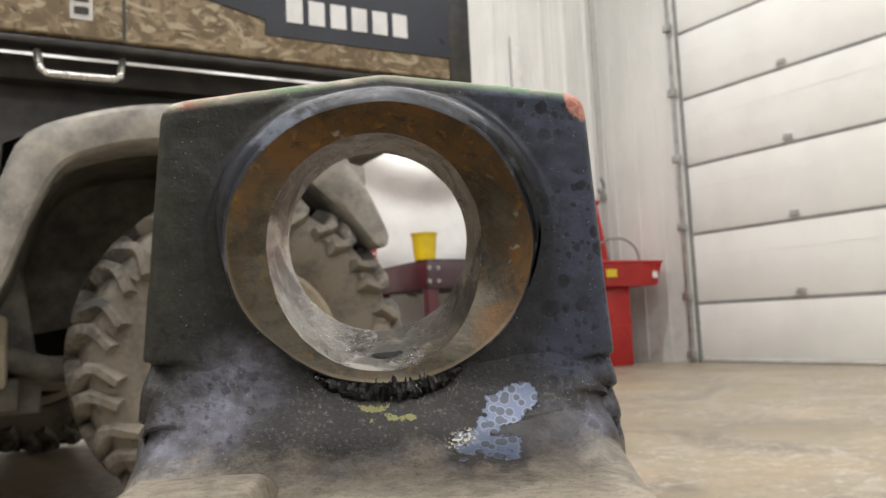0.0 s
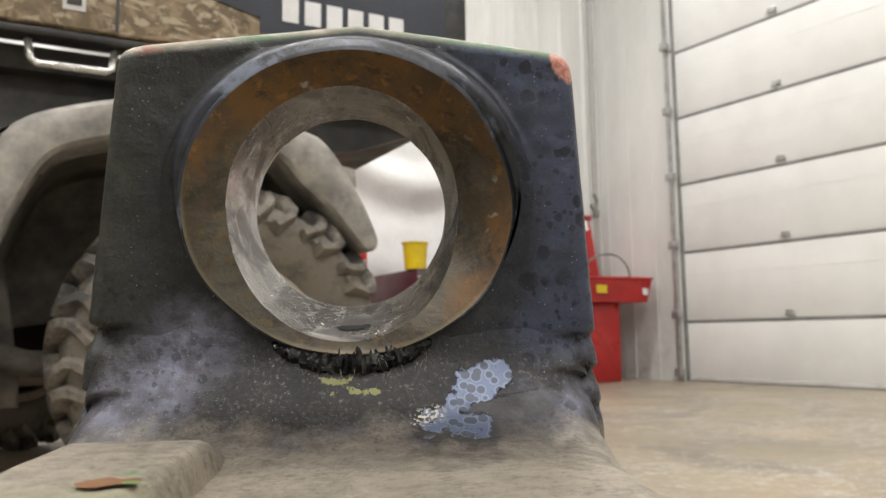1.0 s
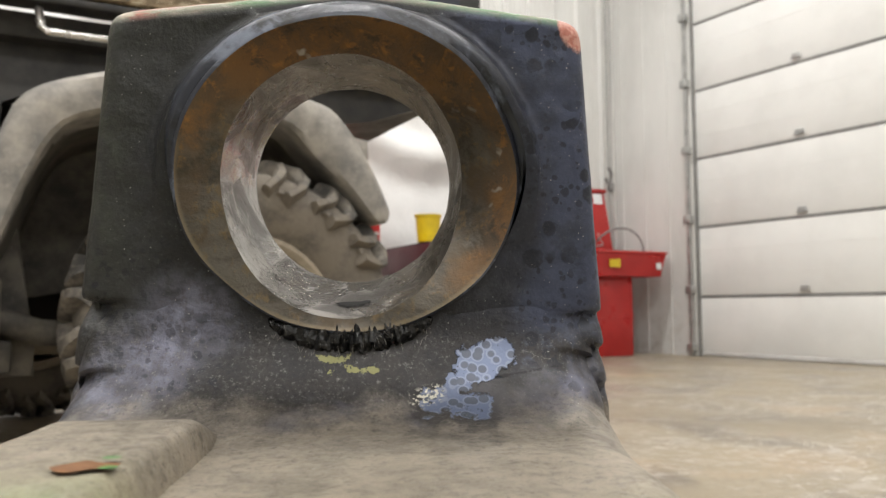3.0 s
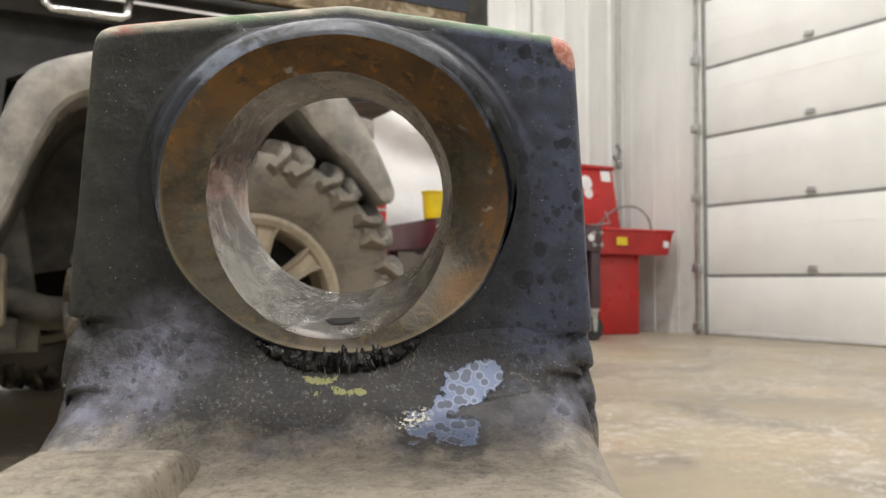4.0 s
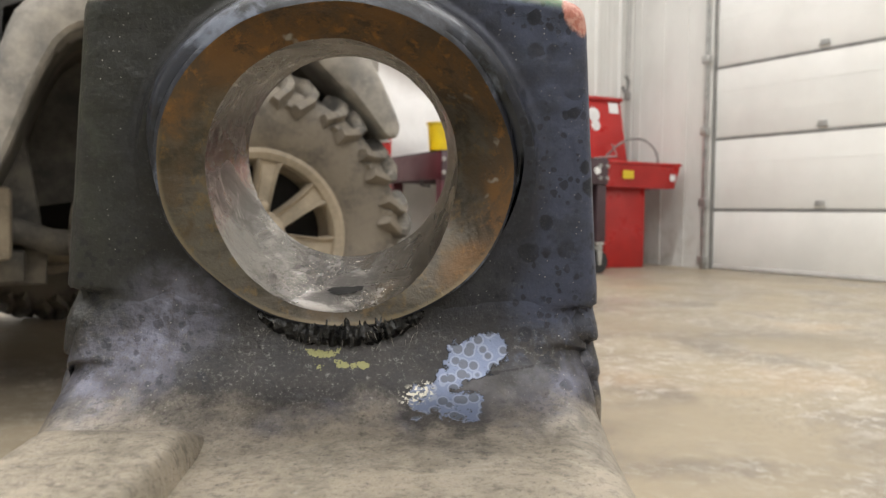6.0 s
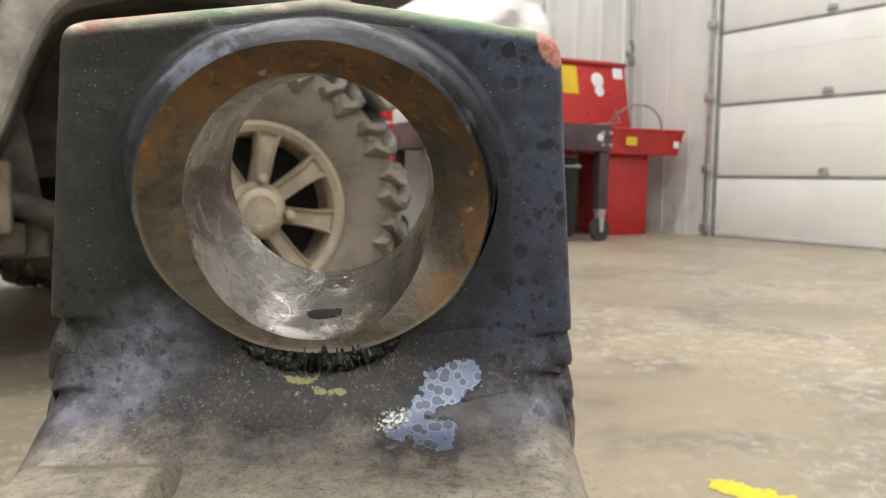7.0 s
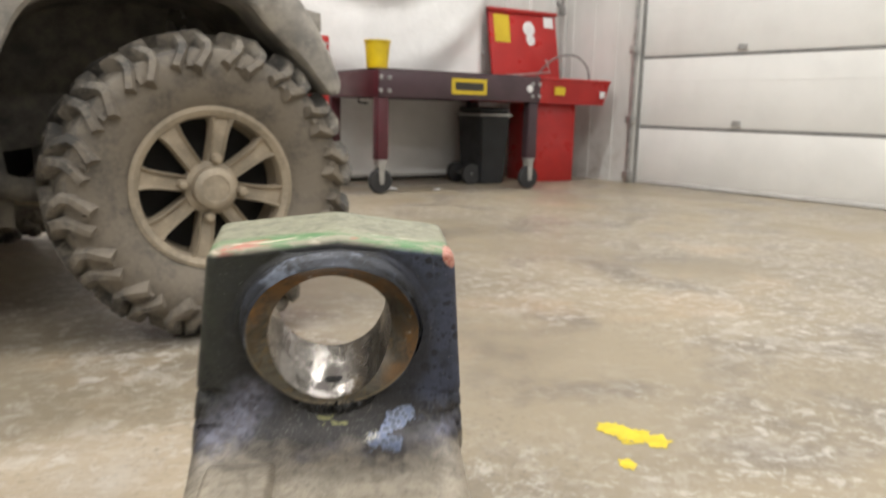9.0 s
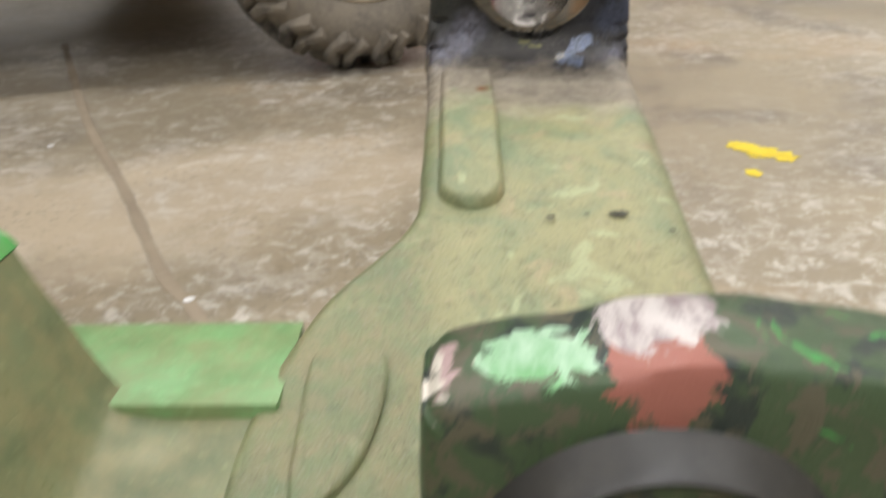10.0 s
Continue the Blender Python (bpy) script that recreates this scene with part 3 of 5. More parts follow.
# ---- the room ----
DX, DY = -11.0, -12.0      # how far the room reaches
DOOR0, DOOR1, DOORH = 0.86, 4.6, 3.2   # the door's stretch along its wall, its height
solid("floor", box(DX, 1.2, DY, 0.15, -0.12, 0), M_FLOOR, ROOM, "stained beige concrete workshop floor with scuffed pale patches", "floor", kind="structure", smooth=False)
solid("ceiling", box(DX, 1.2, DY, 0.15, CEIL, CEIL + 0.08), M_CEIL, ROOM, "white steel workshop ceiling", "ceiling", kind="structure", smooth=False)


def ribbed(length, height, z0=0.0):
    """A ribbed steel sheet along x from 0 to -length; the ribs stand out towards -y."""
    prof = [(0.0, 0.0)]
    x = 0.10
    while x < length:
        prof += [(x, 0), (x + 0.018, -0.019), (x + 0.05, -0.019), (x + 0.068, 0)]
        for g in (0.125, 0.175):
            prof += [(x + g - 0.008, 0), (x + g, -0.003), (x + g + 0.008, 0)]
        x += 0.242
    prof.append((length, 0.0))
    prof = [p for p in prof if p[0] <= length]
    bm = bmesh.new()
    lo = [bm.verts.new((-a, b, z0)) for a, b in prof]
    hi = [bm.verts.new((-a, b, z0 + height)) for a, b in prof]
    for i in range(len(prof) - 1):
        bm.faces.new((lo[i], lo[i + 1], hi[i + 1], hi[i]))
    bk = [bm.verts.new((-a, 0.12, z)) for z in (z0, z0 + height) for a in (0.0, length)]
    bm.faces.new((bk[0], bk[1], bk[3], bk[2]))
    bm.faces.new((lo[0], hi[0], bk[2], bk[0]))
    bm.faces.new((lo[-1], bk[1], bk[3], hi[-1]))
    return bm


solid("wall_back", ribbed(11.0, CEIL), M_WALL, ROOM, "white ribbed steel wall lining, scuffed near the floor", "wall", kind="structure", smooth=False)
WALLR = ROOM @ pose(-0.048, 0, 0, 0, 0, -84.2)      # x now runs towards the room's front along the door wall, y into it


def flat_wall(x0, x1, z0, z1):
    bm = box(x0, x1, 0, 0.12, z0, z1)
    x = x0 + 0.11
    while x < x1 - 0.06:
        box(x, x + 0.03, -0.006, 0.001, z0, z1, 0, bm)
        x += 0.242
    return bm


solid("wall_door", flat_wall(0.003, DOOR0 - 0.07, 0, CEIL), M_WALL, WALLR, "white steel wall lining beside the overhead door", "wall", kind="structure", smooth=False)
solid("wall_door_top", flat_wall(DOOR0 - 0.07, DOOR1 + 0.07, DOORH, CEIL), M_WALL, WALLR, "white steel wall lining above the overhead door", "wall", kind="structure", smooth=False)
solid("wall_door_end", flat_wall(DOOR1 + 0.07, -DY, 0, CEIL), M_WALL, WALLR, "white steel wall lining beside the overhead door", "wall", kind="structure", smooth=False)
solid("wall_left", box(DX - 0.12, DX, DY, 0, 0, CEIL), M_WALL, ROOM, "white steel wall lining", "wall", kind="structure", smooth=False)
solid("wall_front", box(DX, 1.0, DY - 0.12, DY, 0, CEIL), M_WALL, ROOM, "white steel wall lining", "wall", kind="structure", smooth=False)
solid("trim_door", box(DOOR0 - 0.07, DOOR0 - 0.004, -0.012, 0.12, 0, DOORH, 0.004), M_WALL, WALLR, "white folded steel jamb of the overhead door", "trim", kind="structure")
solid("trim_corner", box(0.0, 0.06, -0.03, -0.002, 0, CEIL, 0.006), M_WALL, WALLR, "white corner trim", "trim", kind="structure")
solid("baseboard", box(-10.9, -0.07, -0.026, -0.0195, 0.0, 0.035, 0.002), M_TRIM, ROOM, "grey base trim along the ribbed wall", "trim", kind="structure")

# overhead sectional door
door = thing("door_1", WALLR @ pose(DOOR0, 0.03, 0), "white insulated sectional overhead door, closed", "garage door", kind="structure")
zs = [0.0, 0.447] + [0.447 + 0.527 * i for i in range(1, 6)]
for i in range(len(zs) - 1):
    bm = box(0, DOOR1 - DOOR0, 0, 0.05, zs[i] + (0.035 if i == 0 else 0.007), zs[i + 1] - 0.007, 0.006)
    if i:   # faint pressed lines in the skin
        for g in (0.17, 0.34):
            box(0.02, DOOR1 - DOOR0 - 0.02, -0.0015, 0.001, zs[i] + g, zs[i] + g + 0.006, 0, bm)
    part("panel", bm, M_DOOR, door)
    if i:
        part("joint_strip", box(0, DOOR1 - DOOR0, -0.002, 0.03, zs[i] - 0.016, zs[i] + 0.0065, 0.003), M_SEAL, door, "grey joint strip between door panels")
        for hx in (0.03, 0.87, 1.99, 3.1):
            hb = box(hx - 0.03, hx + 0.03, -0.014, 0.002, zs[i] + 0.03, zs[i] + 0.062, 0.003)
            if hx > 0.1:
                tube([(hx - 0.035, -0.012, zs[i] + 0.03), (hx + 0.035, -0.012, zs[i] + 0.03)], 0.008, 8, hb)
                part("hinge", hb, M_ZINC, door, "zinc-plated hinge")
part("bottom_seal", box(0, DOOR1 - DOOR0, -0.004, 0.05, 0.002, 0.036, 0.008), M_TRIM, door, "pale rubber bottom seal")
part("edge_channel", box(-0.002, 0.018, -0.022, 0.02, 0.0, DOORH, 0.004), M_SEAL, door, "grey edge channel")
track = thing("door_track", WALLR @ pose(DOOR0 - 0.022, -0.02, 0), "zinc steel roller track beside the door", "door track")
part("rail", prism([(-0.012, 0), (0.012, 0), (0.012, DOORH), (-0.012, DOORH)], -0.03, -0.006, bevel=0.004), M_ZINC, track)
for z in (0.06, 0.5, 1.03, 1.56, 2.08, 2.6):
    part("bracket", box(-0.03, 0.035, -0.05, -0.002, z - 0.03, z + 0.03, 0.006), M_ZINC, track)

# ceiling lamps
for n_, (lx, ly) in enumerate(LAMPS):
    lamp = thing("ceiling_light", ROOM @ pose(lx, ly, CEIL), "white strip light fixed under the ceiling", "ceiling light", "ceiling lights")
    part("housing", box(-1.2, 1.2, -0.11, 0.11, -0.08, 0.0, 0.01), M_WHITE, lamp)
    for s in (-1, 1):
        part("tube", tube([(-1.14, s * 0.05, -0.10), (1.14, s * 0.05, -0.10)], 0.014, 10), M_GLOW, lamp, "glowing tube")

# ---- poly sheet hung along the wall ----
def sheet():
    bm = bmesh.new()
    nx, nz = 150, 60
    rows = []
    for j in range(nz + 1):
        row = []
        for i in range(nx + 1):
            u, w = i / nx, j / nz
            x = -0.98 - u * 6.6
            top = 1.75 + 0.9 * min(1.0, u * 6.6 / 2.2)
            z = 0.03 + w * (top - 0.03)
            # swags hang between the fixings; pleats fan out from them towards the floor
            k = (u * 6.6 % 1.9) / 1.9
            bow = 0.62 * (4 * k * (1 - k))
            f = 0.055 * math.sin((z + bow * (0.35 + w)) * 7.5 + 0.8 * math.sin(u * 9)) * w
            f += 0.028 * math.sin((z + bow) * 17 + 2.2 * noise.noise(Vector((u * 6, w * 2, 5)))) * w * w
            f += 0.012 * math.sin(x * (9 + 2 * w) + z * 3.2 + 1.5 * math.sin(u * 17)) * (1 - 0.5 * w) + 0.05 * noise.noise(Vector((u * 11, w * 2.5, 3.0)))
            tight = 0.35 + 0.65 * min(1, (u * 6.6) / 0.3)
            hold = max(0.0, (w - 0.9) / 0.1)
            row.append(bm.verts.new((x, (-0.17 + f * tight) * (1 - hold) - 0.024 * hold, z - bow * 0.25 * w ** 3)))
        rows.append(row)
    for a, b in zip(rows, rows[1:]):
        for i in range(nx):
            bm.faces.new((a[i], a[i + 1], b[i + 1], b[i]))
    return bm


hung = solid("hung_sheet", sheet(), M_SHEET, ROOM, "white translucent poly sheet draped in folds along the wall", "plastic sheet")
sol = hung.modifiers.new("thickness", "SOLIDIFY")
sol.thickness = 0.0015
pipe = thing("wall_pipe", ROOM @ pose(-0.9, 0, 0), "pale conduit with a grey valve on the ribbed wall", "pipe")
part("cover", box(-0.05, 0.05, -0.05, -0.02, 0.03, 2.7, 0.006), M_TRIM, pipe)
part("valve", tube([(-0.03, -0.06, 0.98), (-0.03, -0.12, 0.98), (-0.08, -0.12, 0.96)], 0.016, 10), M_ZINC, pipe, "grey valve")

# air line and hanging hook in the corner above the washer
cord = thing("hanging_chain", ROOM @ pose(-0.16, -0.10, 0), "thin grey pull chain with a metal hook on the wall", "chain")
part("cord", tube([(0, 0, 4.1), (0.0, 0, 2.4), (0.004, 0, 1.52)], 0.006, 6), M_ZINC, cord)
part("cord", tube([(0.045, 0, 4.1), (0.045, 0, 2.4), (0.03, 0, 1.52)], 0.005, 6), M_ZINC, cord)
part("hook", tube([(0.0, 0, 1.54), (0.03, 0, 1.49), (0.02, 0, 1.43), (-0.02, 0, 1.41), (-0.03, 0, 1.45)], 0.015, 8), M_SEAL, cord, "dark metal hook")
part("weight", capped([(0.02, -0.03), (0.028, -0.02), (0.028, 0.03), (0.015, 0.045)], 14), M_SEAL, cord, "", pose(0.02, 0, 1.37, 90))

# ---- red parts washer in the corner ----
washer = thing("parts_washer", ROOM @ pose(-0.62, -0.42, 0), "red enamel parts washer with its lid raised", "parts washer")
part("cabinet", box(-0.11, 0.27, -0.17, 0.2, 0.0, 0.60, 0.012), M_RED, washer)
part("cabinet_seam", box(-0.112, 0.272, -0.174, -0.165, 0.285, 0.295, 0.001), M_RED, washer)
tray = bmesh.new()
ol = [(-0.52, -0.27), (0.52, -0.27), (0.52, 0.27), (-0.52, 0.27)]
lo = [tray.verts.new((x * 0.93, y * 0.9, 0.60)) for x, y in ol]
hi = [tray.verts.new((x, y, 0.775)) for x, y in ol]
hi2 = [tray.verts.new((x * 0.97, y * 0.95, 0.775)) for x, y in ol]
lo2 = [tray.verts.new((x * 0.90, y * 0.85, 0.62)) for x, y in ol]
tray.faces.new(lo), tray.faces.new(lo2)
for i in range(4):
    j = (i + 1) % 4
    tray.faces.new((lo[i], lo[j], hi[j], hi[i])), tray.faces.new((hi[i], hi[j], hi2[j], hi2[i])), tray.faces.new((hi2[i], hi2[j], lo2[j], lo2[i]))
part("tray", tray, M_RED, washer)
part("tray_rim", tube([(-0.52, -0.27, 0.78), (0.52, -0.27, 0.78), (0.52, 0.27, 0.78), (-0.52, 0.27, 0.78), (-0.52, -0.26, 0.78)], 0.011, 8), M_RED, washer)
lid = part("lid", box(-0.46, 0.17, -0.018, 0.018, 0.0, 0.50, 0.008), M_RED, washer, "raised red lid", pose(0.20, 0.19, 0.78, -12) @ Matrix.Diagonal((1.06, 1, 1.1, 1)))
part("lid_flange", box(-0.47, 0.18, -0.04, 0.0, 0.49, 0.515, 0.004), M_RED, lid)
part("sticker", box(-0.42, -0.28, -0.0215, -0.0185, 0.27, 0.47, 0.0), M_LABEL, lid, "yellow warning sticker", smooth=False)
part("sticker", capped([(0.055, -0.0215), (0.055, -0.0185)], 24), M_WHITE, lid, "round pale sticker", pose(-0.10, 0, 0.38))
part("sticker", capped([(0.04, -0.0215), (0.04, -0.0185)], 24), M_WHITE, lid, "round pale sticker", pose(-0.09, 0, 0.30))
part("sticker", box(0.05, 0.14, -0.0215, -0.0185, 0.40, 0.48), M_WHITE, lid, "small white sticker", smooth=False)
part("sticker", box(-0.03, 0.07, -0.288, -0.284, 0.665, 0.725), M_LABEL, washer, "yellow label", pose(0, 0.016, 0), smooth=False)
part("sticker", box(0.42, 0.47, -0.288, -0.284, 0.655, 0.705), M_WHITE, washer, "small pale label", pose(0, 0.016, 0), smooth=False)
part("hose", tube(smooth_line([(0.13, 0.2, 0.80), (0.18, 0.1, 0.92), (0.27, 0.03, 0.985), (0.38, -0.02, 0.98), (0.455, -0.06, 0.90), (0.47, -0.08, 0.79)], 22), 0.0085, 8), M_SEAL, washer, "grey flexible hose")
part("hinge_arm", tube([(-0.32, 0.18, 0.8), (0.05, -0.1, 0.84), (0.16, 0.1, 0.95)], 0.006, 6), M_ZINC, washer)

# ---- plum steel welding table on castors ----
TBL = ROOM @ pose(-1.68, -0.62, 0)
table = thing("welding_table", TBL, "dark plum steel work table on castor wheels", "work table")
TW, TD = 0.62, 0.42
part("tabletop", box(-TW, TW, -TD, TD, 0.762, 0.775, 0.003), M_TABLE, table)
part("front_apron", box(-TW, TW, -TD - 0.002, -TD + 0.008, 0.60, 0.7615, 0.002), M_TABLE, table)
part("back_apron", box(-TW, TW, TD - 0.008, TD + 0.002, 0.60, 0.7615, 0.002), M_TABLE, table)
for s in (-1, 1):
    part("side_apron", box(s * TW - 0.005, s * TW + 0.005, -TD + 0.009, TD - 0.009, 0.60, 0.7615, 0.002), M_TABLE_LIT, table, "maroon end apron, the table paint in its lit tone")
part("label_plate", box(-0.10, 0.17, -TD - 0.006, -TD - 0.0025, 0.635, 0.735), M_LABEL, table, "yellow maker's plate", smooth=False)
part("label_print", box(-0.075, 0.145, -TD - 0.008, -TD - 0.0063, 0.66, 0.712), M_INK, table, "dark bar of print", smooth=False)
part("badge", capped([(0.026, -0.0025), (0.026, 0.0)], 20), M_WHITE, table, "round white badge", pose(0.53, -TD - 0.002, 0.69))
for sx in (-1, 1):
    for sy in (-1, 1):
        lx, ly = sx * (TW - 0.04), sy * (TD - 0.05)
        part("leg", box(lx - 0.038, lx + 0.038, ly - 0.038, ly + 0.038, 0.215, 0.60, 0.006), M_TABLE_LIT if sx < 0 else M_TABLE, table)
        for bz in (0.64, 0.72):
            for bx in (-0.03, 0.03):
                if sy < 0:
                    part("bolt", capped([(0.012, -0.012), (0.014, -0.006), (0.014, 0)], 10), M_ZINC, table, "zinc bolt head", pose(lx + bx, -TD - 0.002, bz))
        castor = part("castor", box(lx - 0.035, lx + 0.035, ly - 0.03, ly + 0.03, 0.195, 0.214, 0.004), M_ZINC, table, "zinc castor with black wheel")
        part("fork", prism([(lx - 0.026, 0.195), (lx + 0.022, 0.195), (lx + 0.012, 0.06), (lx - 0.014, 0.06)], ly - 0.03, ly - 0.024), M_ZINC, castor)
        part("fork", prism([(lx - 0.026, 0.195), (lx + 0.022, 0.195), (lx + 0.012, 0.06), (lx - 0.014, 0.06)], ly + 0.024, ly + 0.03), M_ZINC, castor)
        part("castor_wheel", capped([(0.04, -0.02), (0.074, -0.019), (0.079, -0.012), (0.079, 0.012), (0.074, 0.019), (0.04, 0.02)], 24), M_RUBBER, castor, "", pose(lx, ly, 0.080))
        part("axle", tube([(lx, ly - 0.034, 0.08), (lx, ly + 0.034, 0.08)], 0.012, 10), M_ZINC, castor)
part("hook", tube([(-0.70, -0.3, 0.6), (-0.70, -0.3, 0.565), (-0.64, -0.3, 0.56)], 0.008, 6), M_BLACKP, table)

cup = solid("yellow_cup", revolve([(0.001, 0.005), (0.06, 0.004), (0.062, 0.0), (0.066, 0.004), (0.078, 0.155), (0.084, 0.158), (0.085, 0.17), (0.080, 0.171), (0.075, 0.157), (0.06, 0.01), (0.001, 0.009)], 40),
            M_YELLOW, TBL @ pose(-0.575, -0.30, 0.776, 90), "yellow plastic cup standing on the work table", "cup")

# ---- black waste bin under the table ----
binm = ROOM @ pose(-1.16, -0.50, 0)
waste = thing("waste_bin", binm, "black plastic wheeled waste bin with a pale rim", "waste bin")
bb = bmesh.new()
b0 = [bb.verts.new((x * 0.108, y * 0.13, 0.0)) for x, y in ((-1, -1), (1, -1), (1, 1), (-1, 1))]
b1 = [bb.verts.new((x * 0.132, y * 0.16, 0.50)) for x, y in ((-1, -1), (1, -1), (1, 1), (-1, 1))]
bb.faces.new(b0), bb.faces.new(b1)
for i in range(4):
    bb.faces.new((b0[i], b0[(i + 1) % 4], b1[(i + 1) % 4], b1[i]))
bmesh.ops.bevel(bb, geom=list(bb.edges), offset=0.012, segments=2, affect="EDGES")
part("body", bb, M_BIN, waste)
part("rim", box(-0.14, 0.14, -0.17, 0.17, 0.495, 0.515, 0.006), M_ZINC, waste, "pale worn rim")
part("bag", box(-0.13, 0.13, -0.15, 0.15, 0.516, 0.56, 0.018), M_RUBBER, waste, "black liner bag")
for s in (-1, 1):
    part("wheel", capped([(0.05, -0.02), (0.075, -0.018), (0.075, 0.018), (0.05, 0.02)], 20), M_RUBBER, waste, "", pose(-0.165, s * 0.10, 0.076))
part("axle", tube([(-0.165, -0.12, 0.076), (-0.165, 0.12, 0.076)], 0.012, 8), M_ZINC, waste)
part("axle_bracket", box(-0.175, -0.10, -0.06, 0.06, 0.05, 0.10, 0.004), M_BIN, waste)

# ---- red tool chest past the table ----
chest = thing("tool_chest", ROOM @ pose(-2.95, -0.72, 0), "red steel tool chest with pale drawer pulls", "tool chest")
part("body", box(-0.36, 0.36, -0.24, 0.24, 0.12, 0.95, 0.01), M_RED, chest)
for i in range(9):
    dz = 0.16 + i * 0.085
    dr = part("drawer", box(-0.34, 0.34, -0.256, -0.2405, dz, dz + 0.07, 0.004), M_RED, chest)
    part("drawer_pull", box(-0.34, 0.34, -0.268, -0.2565, dz + 0.05, dz + 0.066, 0.003), M_ZINC, dr, "pale metal drawer pull")
for sx in (-1, 1):
    for sy in (-1, 1):
        part("castor", capped([(0.03, -0.02), (0.058, -0.016), (0.058, 0.016), (0.03, 0.02)], 18), M_RUBBER, chest, "black castor", pose(sx * 0.28, sy * 0.17, 0.0585))
        part("castor_plate", box(sx * 0.28 - 0.035, sx * 0.28 + 0.035, sy * 0.17 - 0.03, sy * 0.17 + 0.03, 0.108, 0.1195, 0.002), M_ZINC, chest)

# ---- the utility vehicle ----
utv = thing("utility_vehicle", UTV, "muddy camouflage utility vehicle parked on the concrete", "utility vehicle")
TR, TWD = 0.345, 0.125     # tyre radius and half width


def tyre_mesh():
    prof = [(0.178, 0.075), (0.182, 0.098), (0.20, 0.112), (0.24, 0.124), (0.275, 0.122), (0.300, 0.108), (0.312, 0.08), (0.318, 0.04)]
    prof = prof + [(r, -y) for r, y in reversed(prof)]
    bm = revolve(prof, 72)
    # tread: bent lugs that run from the middle over the shoulder and down the sidewall
    rnd = random.Random(4)

    def on(y, lift):
        a = abs(y)
        if a < 0.085:
            return 0.317 + lift, y
        k = min(1.0, (a - 0.085) / 0.02)
        return 0.315 - (a - 0.085) * 0.72 + lift * (1 - 0.45 * k), math.copysign(0.088 + (a - 0.085) * 0.45 + lift * 0.85 * k, y)

    def bar(line, w, h):
        line = smooth_line(line, 9)
        rows = []
        for i, (ang, y) in enumerate(line):
            j = line[min(i + 1, 8)][0] - line[max(i - 1, 0)][0], line[min(i + 1, 8)][1] - line[max(i - 1, 0)][1]
            tx, ty = j[0] * 0.33, j[1]
            ln = math.hypot(tx, ty) or 1
            nx_, ny_ = -ty / ln, tx / ln
            row = []
            for s, lf in ((-1, -0.004), (-0.86, 0.62 * h), (-0.5, h), (0.5, h), (0.86, 0.62 * h), (1, -0.004)):
                a2, y2 = ang + nx_ * s * w / 0.33, y + ny_ * s * w
                r, yy = on(y2, lf + 0.004 * noise.noise(Vector((a2 * 9, y2 * 40, 2))))
                row.append(bm.verts.new((r * math.cos(a2), yy, r * math.sin(a2))))
            rows.append(row)
        for a, b in zip(rows, rows[1:]):
            for k in range(5):
                bm.faces.new((a[k], a[k + 1], b[k + 1], b[k]))
        bm.faces.new(rows[0]), bm.faces.new(rows[-1])

    n = 16
    for i in range(n):
        for s in (-1, 1):
            a = 2 * math.pi * (i + (0.5 if s > 0 else 0)) / n
            j = rnd.uniform(-0.012, 0.012)
            # long lug that bends twice on its way over the shoulder, and a short one beside it
            bar([(a + j, s * 0.010), (a + 0.15, s * 0.058), (a + 0.03, s * 0.112), (a + 0.15, s * 0.172)], 0.0150, 0.027)
            bar([(a + 0.285, s * 0.046), (a + 0.20, s * 0.100), (a + 0.31, s * 0.158)], 0.0150, 0.025)
            bar([(a + 0.215 + j, s * 0.010), (a + 0.255, s * 0.030)], 0.014, 0.022)
            bar([(a + 0.19, s * 0.142), (a + 0.20, s * 0.160)], 0.011, 0.013)
    return bm


